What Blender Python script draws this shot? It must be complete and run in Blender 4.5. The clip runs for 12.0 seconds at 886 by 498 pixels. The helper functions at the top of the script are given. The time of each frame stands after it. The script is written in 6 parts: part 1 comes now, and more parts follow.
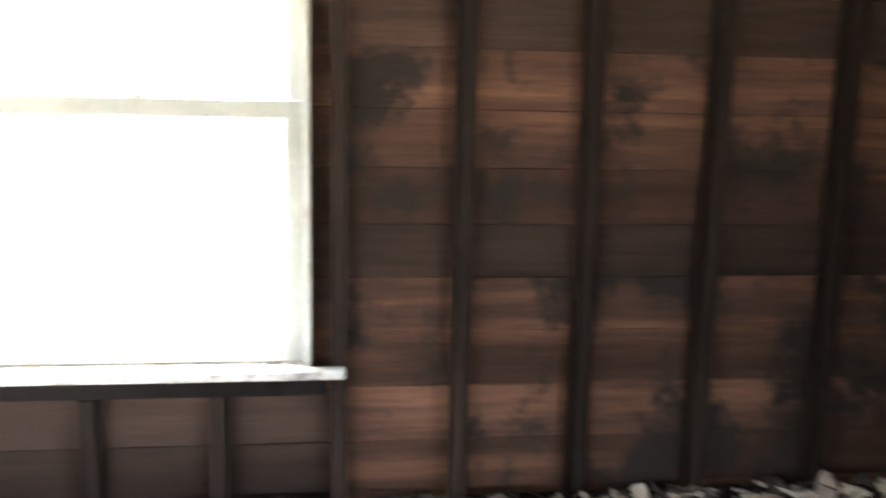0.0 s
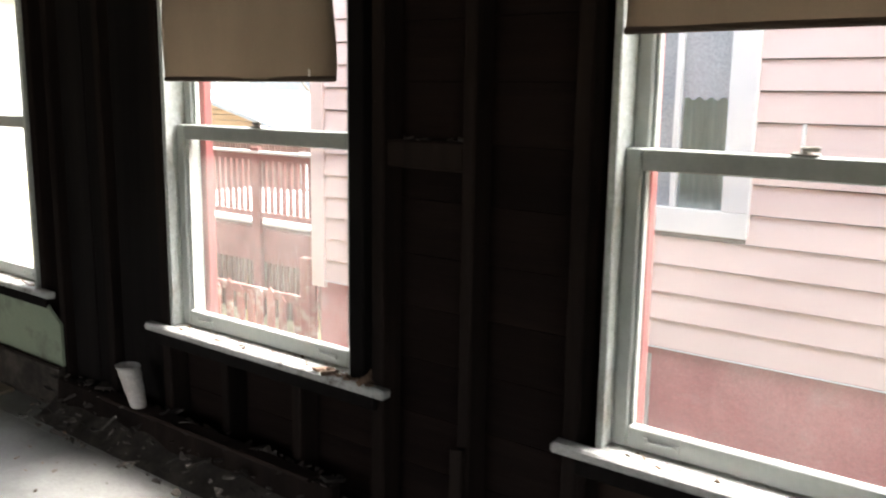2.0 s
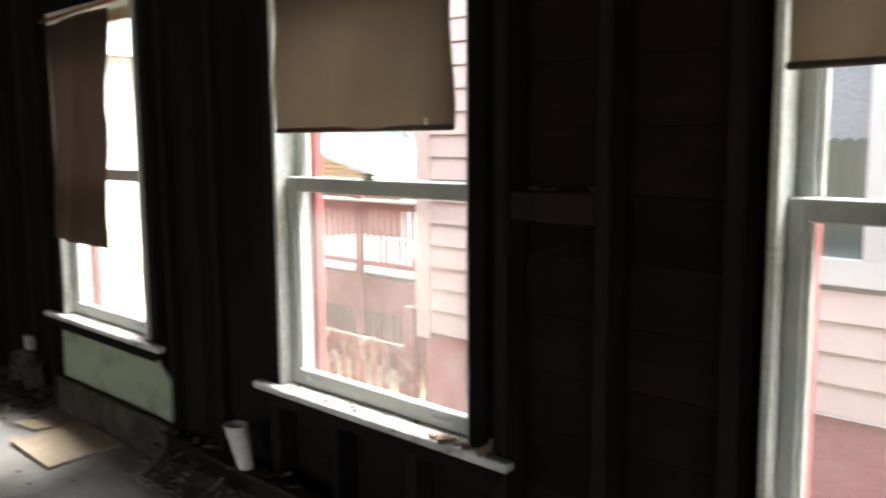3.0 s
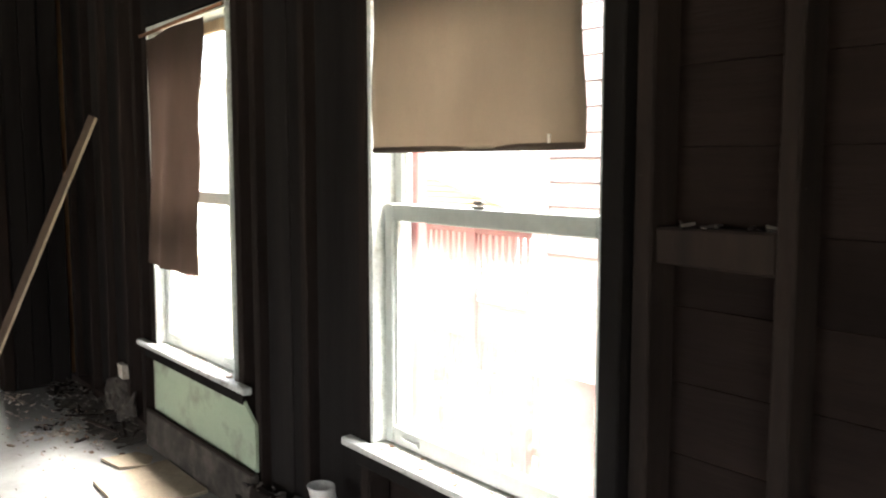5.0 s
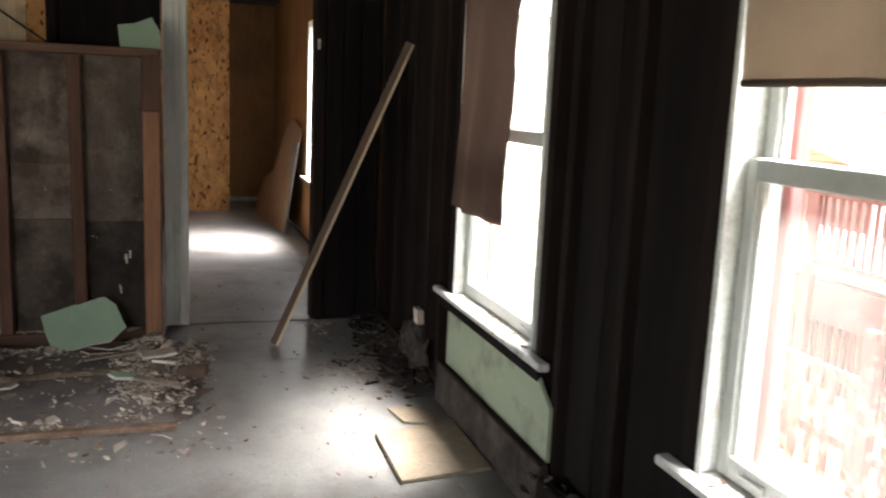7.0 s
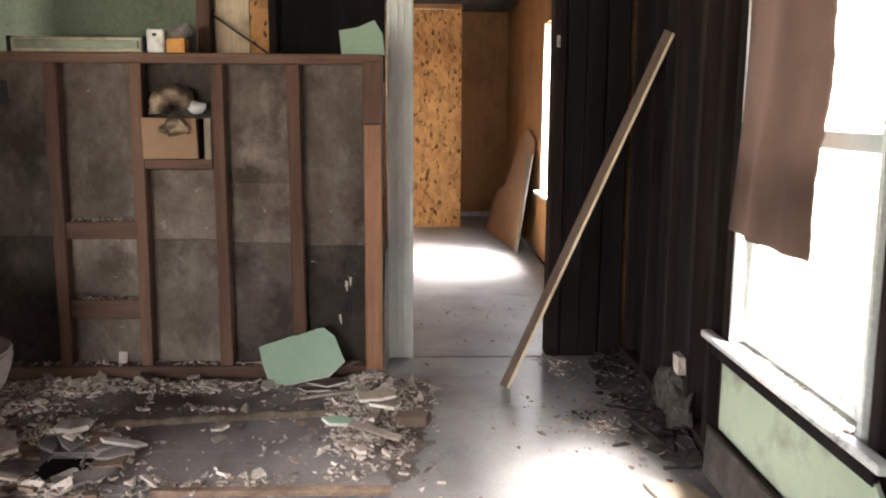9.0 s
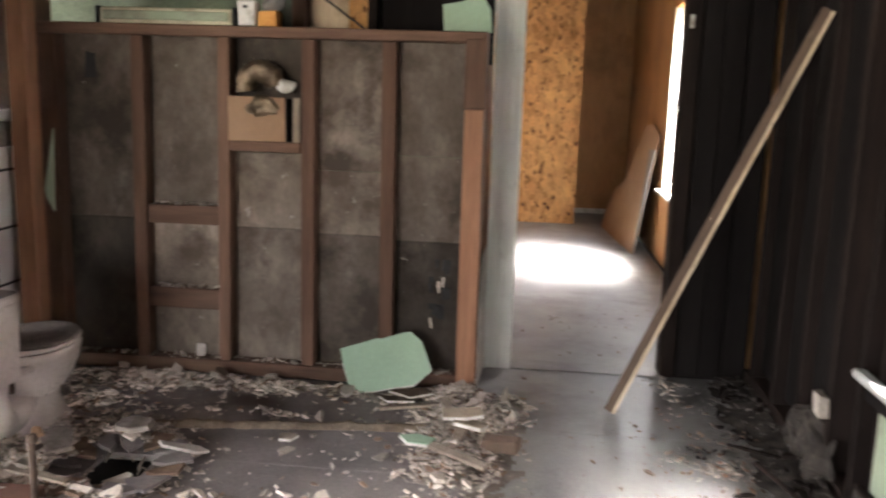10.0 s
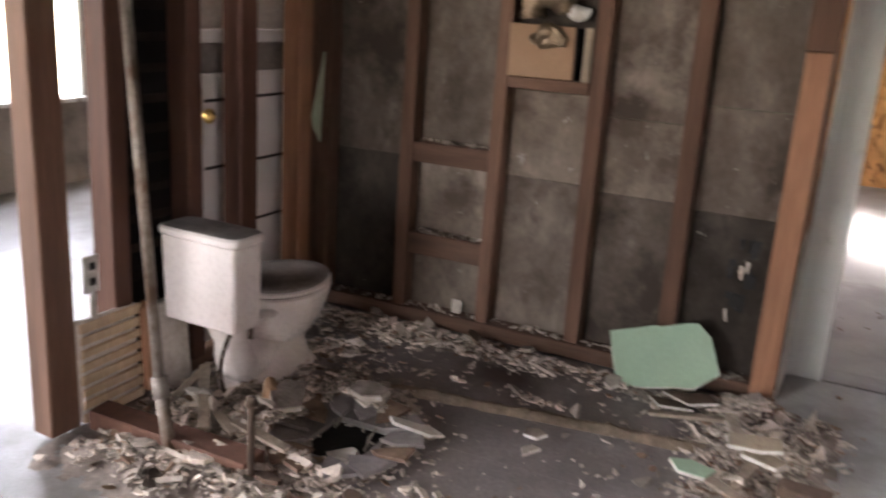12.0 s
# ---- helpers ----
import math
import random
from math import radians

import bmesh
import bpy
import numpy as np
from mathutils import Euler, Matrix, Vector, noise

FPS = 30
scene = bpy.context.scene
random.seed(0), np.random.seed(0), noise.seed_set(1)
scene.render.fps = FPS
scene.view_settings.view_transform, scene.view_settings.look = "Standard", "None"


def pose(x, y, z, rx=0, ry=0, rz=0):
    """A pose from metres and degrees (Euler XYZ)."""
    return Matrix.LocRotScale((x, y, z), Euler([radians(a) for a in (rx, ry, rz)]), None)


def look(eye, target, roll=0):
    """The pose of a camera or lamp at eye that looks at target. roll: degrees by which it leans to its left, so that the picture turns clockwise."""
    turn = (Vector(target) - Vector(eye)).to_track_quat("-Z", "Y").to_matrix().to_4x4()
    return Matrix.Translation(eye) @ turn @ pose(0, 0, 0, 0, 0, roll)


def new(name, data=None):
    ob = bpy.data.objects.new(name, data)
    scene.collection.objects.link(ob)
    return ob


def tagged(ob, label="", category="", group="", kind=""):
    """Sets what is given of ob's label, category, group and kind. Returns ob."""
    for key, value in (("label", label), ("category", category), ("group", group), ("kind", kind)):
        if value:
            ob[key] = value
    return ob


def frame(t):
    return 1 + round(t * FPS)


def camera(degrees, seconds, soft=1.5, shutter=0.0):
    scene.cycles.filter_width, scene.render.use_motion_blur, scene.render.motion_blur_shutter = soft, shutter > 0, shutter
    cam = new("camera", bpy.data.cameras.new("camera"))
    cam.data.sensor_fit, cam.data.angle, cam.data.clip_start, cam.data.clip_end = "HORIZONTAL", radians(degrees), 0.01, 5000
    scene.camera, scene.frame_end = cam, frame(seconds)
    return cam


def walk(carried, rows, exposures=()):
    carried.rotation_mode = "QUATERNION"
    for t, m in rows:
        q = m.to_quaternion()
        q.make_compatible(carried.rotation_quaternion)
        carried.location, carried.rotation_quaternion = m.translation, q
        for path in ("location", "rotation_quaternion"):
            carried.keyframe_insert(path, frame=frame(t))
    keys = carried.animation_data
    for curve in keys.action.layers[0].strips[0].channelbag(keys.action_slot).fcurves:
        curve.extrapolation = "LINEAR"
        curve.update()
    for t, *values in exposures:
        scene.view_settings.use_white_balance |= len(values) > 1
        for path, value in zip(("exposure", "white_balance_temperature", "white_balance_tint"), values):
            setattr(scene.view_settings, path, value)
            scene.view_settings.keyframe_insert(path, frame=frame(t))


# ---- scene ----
cam = camera(54.6, 12.0, soft=2.0, shutter=0.5)
PATH = [
    (0, (-0.497, 0.792, 1.330), (-0.248, 2.750, 0.992), 1.2),
    (0.2, (-0.500, 0.920, 1.380), (-0.431, 2.885, 1.002), 1.5),
    (0.5, (-0.440, 1.035, 1.460), (-0.686, 2.970, 1.020), 1.1),
    (1, (-0.391, 1.186, 1.447), (-1.088, 3.018, 1.051), 2.0),
    (1.5, (-0.415, 1.293, 1.444), (-1.476, 2.944, 1.056), 2.2),
    (2, (-0.523, 1.354, 1.450), (-1.727, 2.911, 1.097), 0.8),
    (2.5, (-0.655, 1.386, 1.460), (-1.880, 2.941, 1.178), -0.0),
    (3, (-0.711, 1.455, 1.457), (-2.096, 2.877, 1.205), -0.4),
    (3.2, (-0.742, 1.487, 1.461), (-2.202, 2.834, 1.228), -0.1),
    (5, (-1.069, 1.790, 1.453), (-2.636, 3.017, 1.255), 0.0),
    (5.5, (-1.199, 1.923, 1.428), (-2.902, 2.940, 1.173), 0.5),
    (6, (-1.309, 2.051, 1.428), (-3.150, 2.769, 1.121), 2.1),
    (6.5, (-1.466, 2.091, 1.414), (-3.333, 2.724, 1.074), 2.8),
    (7, (-1.641, 2.058, 1.428), (-3.519, 2.654, 1.086), 2.5),
    (7.5, (-1.835, 2.108, 1.399), (-3.773, 2.446, 1.036), 2.2),
    (7.7, (-1.899, 2.131, 1.420), (-3.853, 2.353, 1.055), 2.6),
    (9.3, (-2.491, 2.135, 1.373), (-4.462, 2.191, 1.037), 0.5),
    (9.5, (-2.596, 2.150, 1.363), (-4.565, 2.181, 1.016), 0.9),
    (10, (-2.781, 2.200, 1.364), (-4.739, 2.004, 1.008), 1.8),
    (10.5, (-2.932, 2.162, 1.363), (-4.859, 1.793, 0.974), 1.6),
    (11, (-3.092, 2.075, 1.382), (-5.003, 1.667, 0.958), 0.8),
    (11.5, (-3.254, 2.077, 1.370), (-5.102, 1.533, 0.833), 1.7),
    (12, (-3.380, 2.078, 1.370), (-5.127, 1.270, 0.826), 3.7),
]
EXPOSURES = [(0, 6.3, 6500, 10), (0.35, 4.8, 6500, 9), (0.6, 3.9, 6500, 8), (0.9, 3.3, 6500, 9), (3.0, 3.25, 6500, 9), (4.7, 4.6, 6500, 8), (5.0, 4.75, 6500, 8), (5.5, 4.05, 6500, 8), (6.5, 3.85, 6500, 9), (7.0, 4.25, 6500, 11), (7.5, 5.2, 6500, 14), (9.5, 5.55, 6500, 14), (11.5, 5.7, 6500, 17), (12, 5.45, 6500, 18)]
walk(cam, [(t, look(eye, target, roll)) for t, eye, target, roll in PATH], EXPOSURES)
# lamp watts; the back and east ones are added fill in unseen windows
LAMP_SOUTH, FILL_BACK, FILL_EAST, LAMP_FAR = 0.7, 2.0, 0.65, 1.75

# ---- world and light ----
SKY = bpy.data.worlds.new("overcast_sky")
scene.world = SKY
SKY.use_nodes = True
_nt = SKY.node_tree
_bg = _nt.nodes["Background"]
_sky = _nt.nodes.new("ShaderNodeTexSky")
_sky.sky_type = "NISHITA"
_sky.sun_disc = False
_sky.sun_elevation, _sky.sun_rotation = radians(58), radians(20.5)
_sky.air_density, _sky.dust_density, _sky.ozone_density = 1.2, 6.0, 1.0
_hsv = _nt.nodes.new("ShaderNodeHueSaturation")
_hsv.inputs["Saturation"].default_value = 0.35
_nt.links.new(_sky.outputs[0], _hsv.inputs["Color"])
_nt.links.new(_hsv.outputs[0], _bg.inputs["Color"])
_bg.inputs["Strength"].default_value = 0.15
_sl = bpy.data.lights.new("sun", "SUN")
_sl.energy, _sl.angle, _sl.color = 1.5, radians(34), (1.0, 0.96, 0.9)
_sun = new("sun", _sl)
_sun.matrix_basis = look((3.0, 8.0, 13.7), (0, 0, 0))


def window_or_fill_lamp(name, at, aim, w, h, watts, color=(1.0, 0.965, 0.91), spread=180):
    """Lamp in an opening on nothing but sky; two such openings are added fill."""
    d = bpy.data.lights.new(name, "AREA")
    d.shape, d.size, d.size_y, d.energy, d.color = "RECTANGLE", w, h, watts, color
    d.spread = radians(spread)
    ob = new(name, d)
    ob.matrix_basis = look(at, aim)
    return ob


# ---- materials ----
def _ramp(nt, fac, stops):
    r = nt.nodes.new("ShaderNodeValToRGB")
    els = r.color_ramp.elements
    while len(els) < len(stops):
        els.new(0.5)
    for e, (p, c) in zip(els, stops):
        e.position, e.color = p, (*c, 1)
    nt.links.new(fac, r.inputs[0])
    return r.outputs[0]


def _noise(nt, vec, scale, detail=6, rough=0.6):
    n = nt.nodes.new("ShaderNodeTexNoise")
    n.inputs["Scale"].default_value, n.inputs["Detail"].default_value, n.inputs["Roughness"].default_value = scale, detail, rough
    nt.links.new(vec, n.inputs["Vector"])
    return n.outputs["Fac"]


def _mix(nt, fac, a, b, mode="MIX"):
    m = nt.nodes.new("ShaderNodeMix")
    m.data_type, m.blend_type = "RGBA", mode
    for sock, v in ((m.inputs[0], fac), (m.inputs[6], a), (m.inputs[7], b)):
        if isinstance(v, (int, float)):
            sock.default_value = v
        elif isinstance(v, tuple):
            sock.default_value = (*v, 1)
        else:
            nt.links.new(v, sock)
    return m.outputs[2]


def surface(name, stops, scale=4.0, stretch=(1, 1, 1), rough=0.8, metal=0.0, bump=0.3, fine=60.0, dirt=None, dirt_scale=2.0, dirt_at=(0.5, 0.7),
            vary=0.0, island=0.0, spec=0.3, translucent=0.0, mottle=0.35, specks=None):
    """A worn surface: broad colour noise, fine grain, a layer of dirt, and differences from piece to piece."""
    m = bpy.data.materials.new(name)
    m.use_nodes = True
    nt = m.node_tree
    bsdf = nt.nodes["Principled BSDF"]
    tc = nt.nodes.new("ShaderNodeTexCoord")
    mp = nt.nodes.new("ShaderNodeMapping")
    mp.inputs["Scale"].default_value = stretch
    nt.links.new(tc.outputs["Object"], mp.inputs["Vector"])
    vec = mp.outputs[0]
    info = nt.nodes.new("ShaderNodeObjectInfo")
    if vary:
        add = nt.nodes.new("ShaderNodeVectorMath")
        sc = nt.nodes.new("ShaderNodeVectorMath")
        sc.operation, add.operation = "SCALE", "ADD"
        comb = nt.nodes.new("ShaderNodeCombineXYZ")
        nt.links.new(info.outputs["Random"], comb.inputs[0])
        nt.links.new(info.outputs["Random"], comb.inputs[2])
        nt.links.new(comb.outputs[0], sc.inputs[0])
        sc.inputs["Scale"].default_value = 37.0
        nt.links.new(vec, add.inputs[0])
        nt.links.new(sc.outputs[0], add.inputs[1])
        vec = add.outputs[0]
    col = _ramp(nt, _noise(nt, vec, scale), stops)
    grain = _noise(nt, vec, fine, 4, 0.7)
    col = _mix(nt, mottle, col, _ramp(nt, grain, [(0.3, (0.25, 0.25, 0.25)), (0.7, (0.85, 0.85, 0.85))]), "OVERLAY")
    for amount, out in ((vary, info.outputs["Random"]), (island, None)):
        if amount:
            if out is None:
                out = nt.nodes.new("ShaderNodeNewGeometry").outputs["Random Per Island"]
            v = _ramp(nt, out, [(0.0, (1 - amount,) * 3), (1.0, (1 + amount * 0.6,) * 3)])
            col = _mix(nt, 1.0, col, v, "MULTIPLY")
    if dirt:
        d = _ramp(nt, _noise(nt, tc.outputs["Object"], dirt_scale, 8, 0.65), [(dirt_at[0], (0, 0, 0)), (dirt_at[1], (1, 1, 1))])
        col = _mix(nt, d, col, dirt)
    if specks:
        d = _ramp(nt, _noise(nt, tc.outputs["Object"], specks[1], 5, 0.75), [(specks[2], (0, 0, 0)), (specks[2] + 0.05, (1, 1, 1))])
        col = _mix(nt, d, col, specks[0])
    nt.links.new(col, bsdf.inputs["Base Color"])
    rr = _ramp(nt, grain, [(0.2, (max(rough - 0.12, 0.05),) * 3), (0.8, (min(rough + 0.1, 1),) * 3)])
    nt.links.new(rr, bsdf.inputs["Roughness"])
    bsdf.inputs["Metallic"].default_value = metal
    bsdf.inputs["Specular IOR Level"].default_value = spec
    if bump:
        b = nt.nodes.new("ShaderNodeBump")
        b.inputs["Strength"].default_value, b.inputs["Distance"].default_value = bump, 0.004
        nt.links.new(grain, b.inputs["Height"])
        nt.links.new(b.outputs[0], bsdf.inputs["Normal"])
    if translucent:
        tr = nt.nodes.new("ShaderNodeBsdfTranslucent")
        nt.links.new(col, tr.inputs["Color"])
        mx = nt.nodes.new("ShaderNodeMixShader")
        mx.inputs[0].default_value = translucent
        nt.links.new(bsdf.outputs[0], mx.inputs[1])
        nt.links.new(tr.outputs[0], mx.inputs[2])
        nt.links.new(mx.outputs[0], nt.nodes["Material Output"].inputs[0])
    return m


def pane_glass(name, film):
    """A thin dusty pane: clear, a little gloss, a film of dirt."""
    m = bpy.data.materials.new(name)
    m.use_nodes = True
    nt = m.node_tree
    nt.nodes.remove(nt.nodes["Principled BSDF"])
    clear, gloss, dust = (nt.nodes.new("ShaderNodeBsdf" + k) for k in ("Transparent", "Glossy", "Translucent"))
    gloss.inputs["Roughness"].default_value = 0.04
    dust.inputs["Color"].default_value = (0.8, 0.78, 0.74, 1)
    a, b = nt.nodes.new("ShaderNodeMixShader"), nt.nodes.new("ShaderNodeMixShader")
    tc = nt.nodes.new("ShaderNodeTexCoord")
    f = _ramp(nt, _noise(nt, tc.outputs["Object"], 3.0, 8, 0.7), [(0.3, (film * 0.4,) * 3), (0.75, (film * 1.6,) * 3)])
    a.inputs[0].default_value = 0.01
    nt.links.new(clear.outputs[0], a.inputs[1])
    nt.links.new(gloss.outputs[0], a.inputs[2])
    nt.links.new(f, b.inputs[0])
    nt.links.new(a.outputs[0], b.inputs[1])
    nt.links.new(dust.outputs[0], b.inputs[2])
    nt.links.new(b.outputs[0], nt.nodes["Material Output"].inputs[0])
    return m


def flake_board(name):
    """Strand board: pale and dark flakes pressed together."""
    m = surface(name, [(0.3, (0.42, 0.2, 0.07)), (0.7, (0.62, 0.34, 0.13))], 3.0, rough=0.7, bump=0.2)
    nt = m.node_tree
    bsdf = nt.nodes["Principled BSDF"]
    old = bsdf.inputs["Base Color"].links[0].from_socket
    tc = nt.nodes.new("ShaderNodeTexCoord")
    mp = nt.nodes.new("ShaderNodeMapping")
    mp.inputs["Scale"].default_value = (1, 1.0, 0.55)
    mp.inputs["Rotation"].default_value = (0.5, 0, 0)
    nt.links.new(tc.outputs["Object"], mp.inputs[0])
    v = nt.nodes.new("ShaderNodeTexVoronoi")
    v.inputs["Scale"].default_value = 26.0
    v.inputs["Randomness"].default_value = 1.0
    nt.links.new(mp.outputs[0], v.inputs["Vector"])
    flakes = _ramp(nt, v.outputs["Color"], [(0.0, (0.55, 0.5, 0.42)), (0.5, (1.0, 1.0, 1.0)), (1.0, (1.2, 1.15, 1.1))])
    col = _mix(nt, 1.0, old, flakes, "MULTIPLY")
    spots = _ramp(nt, _noise(nt, mp.outputs[0], 24.0, 2, 0.5), [(0.61, (0, 0, 0)), (0.65, (1, 1, 1))])
    col = _mix(nt, spots, col, (0.12, 0.05, 0.02))
    nt.links.new(col, bsdf.inputs["Base Color"])
    return m


GX, GY, GZ = (0.08, 1, 1), (1, 0.08, 1), (1, 1, 0.08)
M_STUD = surface("sooty_stud", [(0.3, (0.015, 0.011, 0.01)), (0.6, (0.03, 0.02, 0.0165)), (0.8, (0.062, 0.041, 0.032))], 9, GZ, 0.85, bump=0.5, vary=0.4, spec=0.12, specks=((0.26, 0.24, 0.22), 15.0, 0.73))
M_PLANK = surface("sooty_plank", [(0.25, (0.036, 0.022, 0.018)), (0.5, (0.085, 0.045, 0.032)), (0.62, (0.17, 0.087, 0.056)), (0.85, (0.22, 0.115, 0.075))], 6, GX, 0.85, bump=0.5, vary=0.6, spec=0.15,
                  dirt=(0.026, 0.02, 0.018), dirt_scale=3.2, dirt_at=(0.49, 0.58), specks=((0.3, 0.29, 0.27), 16.0, 0.74))
M_DARKPLANK = surface("dark_plank", [(0.25, (0.02, 0.014, 0.012)), (0.5, (0.04, 0.026, 0.021)), (0.8, (0.085, 0.052, 0.04))], 6, GX, 0.88, bump=0.5, vary=0.3, spec=0.12, specks=((0.2, 0.19, 0.17), 16.0, 0.74))
# near-black boards, studs and planks, darker than the stud and plank above
M_NEARBLACK = surface("near_black_board", [(0.3, (0.006, 0.005, 0.005)), (0.7, (0.014, 0.0115, 0.011))], 8, GZ, 0.92, bump=0.5, vary=0.3, spec=0.1)
M_NEARBLACKSTUD = surface("near_black_stud", [(0.3, (0.01, 0.0075, 0.007)), (0.6, (0.021, 0.0145, 0.0125)), (0.82, (0.045, 0.03, 0.025))], 9, GZ, 0.9, bump=0.5, vary=0.3, spec=0.1, specks=((0.24, 0.22, 0.2), 15.0, 0.71))
M_NEARBLACKPLANK = surface("near_black_plank", [(0.25, (0.011, 0.0075, 0.007)), (0.6, (0.019, 0.0125, 0.011)), (0.85, (0.034, 0.021, 0.018))], 6, GX, 0.95, bump=0.5, vary=0.2, spec=0.06)
M_WHITE = surface("white_sash_paint", [(0.3, (0.36, 0.385, 0.365)), (0.7, (0.46, 0.48, 0.455))], 5, rough=0.5, bump=0.1, dirt=(0.42, 0.39, 0.34), dirt_scale=7, dirt_at=(0.58, 0.8), mottle=0.1)
M_SILL = surface("worn_sill_paint", [(0.3, (0.44, 0.44, 0.42)), (0.7, (0.62, 0.62, 0.59))], 6, rough=0.55, bump=0.3, dirt=(0.16, 0.13, 0.11), dirt_scale=14, dirt_at=(0.54, 0.7))
M_JAMB = surface("aged_jamb_paint", [(0.3, (0.44, 0.475, 0.445)), (0.7, (0.58, 0.6, 0.57))], 5, rough=0.55, bump=0.2, dirt=(0.28, 0.24, 0.18), dirt_scale=6, dirt_at=(0.56, 0.75))
M_GLASS = pane_glass("clear_pane", 0.006)
M_HAZE = pane_glass("hazy_pane", 0.05)
M_THINHAZE = pane_glass("thin_haze_pane", 0.03)
M_METAL = surface("tarnished_metal", [(0.3, (0.2, 0.18, 0.16)), (0.7, (0.42, 0.4, 0.37))], 20, rough=0.4, metal=0.9, bump=0.1)
M_BRASS = surface("worn_brass", [(0.3, (0.5, 0.33, 0.1)), (0.7, (0.75, 0.54, 0.2))], 20, rough=0.3, metal=1.0, bump=0.05)
M_BLIND = surface("beige_blind_cloth", [(0.3, (0.13, 0.106, 0.08)), (0.7, (0.178, 0.147, 0.113))], 1.6, (1, 1, 0.4), 0.9, bump=0.15, fine=220, translucent=0.03, mottle=0.1)
M_CURTAIN = surface("brown_curtain_cloth", [(0.3, (0.062, 0.044, 0.035)), (0.7, (0.1, 0.073, 0.058))], 3, (1, 1, 0.4), 0.95, bump=0.2, fine=180, translucent=0.006, mottle=0.1)
M_FLOOR = surface("dusty_floor_panel", [(0.25, (0.175, 0.172, 0.166)), (0.55, (0.26, 0.255, 0.245)), (0.8, (0.33, 0.325, 0.31))], 2.2, rough=0.42, bump=0.12, fine=90, vary=0.06,
                  dirt=(0.115, 0.106, 0.096), dirt_scale=1.9, dirt_at=(0.5, 0.72), spec=0.5, specks=((0.12, 0.11, 0.1), 11.0, 0.68))
M_LINO = surface("dark_underlay", [(0.3, (0.17, 0.15, 0.147)), (0.7, (0.27, 0.243, 0.235))], 3, rough=0.7, bump=0.2, dirt=(0.29, 0.26, 0.235), dirt_scale=5, dirt_at=(0.55, 0.75))


def rust_stain(m, at, radius, color):
    """A soft-edged stain soaked into a surface round the place given."""
    nt = m.node_tree
    bsdf = nt.nodes["Principled BSDF"]
    old = bsdf.inputs["Base Color"].links[0].from_socket
    tc = nt.nodes.new("ShaderNodeTexCoord")
    far_ = nt.nodes.new("ShaderNodeVectorMath")
    far_.operation = "DISTANCE"
    far_.inputs[1].default_value = at
    nt.links.new(tc.outputs["Object"], far_.inputs[0])
    wob = nt.nodes.new("ShaderNodeMath")
    wob.operation = "MULTIPLY_ADD"
    nt.links.new(_noise(nt, tc.outputs["Object"], 9.0, 6, 0.65), wob.inputs[0])
    wob.inputs[1].default_value = radius * 1.1
    nt.links.new(far_.outputs["Value"], wob.inputs[2])
    f = _ramp(nt, wob.outputs[0], [(radius * 0.8, (0.85, 0.85, 0.85)), (radius * 1.9, (0, 0, 0))])
    nt.links.new(_mix(nt, f, old, color), bsdf.inputs["Base Color"])


rust_stain(M_LINO, (-6.25, 1.05, 0.018), 0.17, (0.05, 0.024, 0.016))
def plaster(name, k, scuff):
    return surface(name, [(0.3, (0.1 * k, 0.08 * k, 0.064 * k)), (0.5, (0.142 * k, 0.115 * k, 0.093 * k)), (0.7, (0.22 * k, 0.182 * k, 0.152 * k))], 4.5, (1, 1.3, 0.75), 0.95, bump=0.6, fine=34, mottle=0.35,
                   dirt=(0.062 * k, 0.047 * k, 0.037 * k), dirt_scale=3.4, dirt_at=(0.48, 0.64), vary=0.2, specks=((0.4, 0.37, 0.335), 12.0, scuff))


# one plaster in four tones, assigned panel by panel
M_PLASTER = plaster("grey_plaster_back", 1.15, 0.655)
M_PLASTERLIGHT = plaster("scuffed_plaster_back", 1.55, 0.63)
M_PLASTERMID = plaster("medium_plaster_back", 0.85, 0.67)
M_PLASTERDARK = plaster("dark_stained_plaster_back", 0.42, 0.67)
M_MINTWALL = surface("grimy_mint_wall", [(0.3, (0.13, 0.165, 0.115)), (0.7, (0.19, 0.225, 0.165))], 3, rough=0.8, bump=0.15, dirt=(0.07, 0.075, 0.06), dirt_scale=2.5)
M_BOARD = surface("weathered_board", [(0.3, (0.07, 0.046, 0.032)), (0.7, (0.135, 0.093, 0.068))], 8, GZ, 0.85, bump=0.4, dirt=(0.24, 0.2, 0.16), dirt_scale=9, dirt_at=(0.6, 0.75))
M_OLDWOOD = surface("brown_stud", [(0.3, (0.085, 0.046, 0.031)), (0.6, (0.15, 0.085, 0.057)), (0.85, (0.23, 0.145, 0.1))], 8, GZ, 0.8, bump=0.4, vary=0.25)
M_OLDWOODY = surface("brown_plate", [(0.3, (0.09, 0.05, 0.034)), (0.6, (0.15, 0.088, 0.06)), (0.85, (0.22, 0.14, 0.097))], 8, GY, 0.8, bump=0.4, vary=0.2)
M_REDWOOD = surface("reddish_stud", [(0.3, (0.085, 0.04, 0.028)), (0.7, (0.16, 0.08, 0.055))], 8, GZ, 0.75, bump=0.4, vary=0.25)
M_NEWWOOD = surface("orange_pine", [(0.3, (0.22, 0.105, 0.06)), (0.7, (0.34, 0.175, 0.1))], 7, GZ, 0.7, bump=0.3, vary=0.2)
M_LATH = surface("grey_batten", [(0.3, (0.2, 0.16, 0.125)), (0.7, (0.36, 0.3, 0.24))], 7, GZ, 0.8, bump=0.3, dirt=(0.06, 0.045, 0.035), dirt_scale=3)
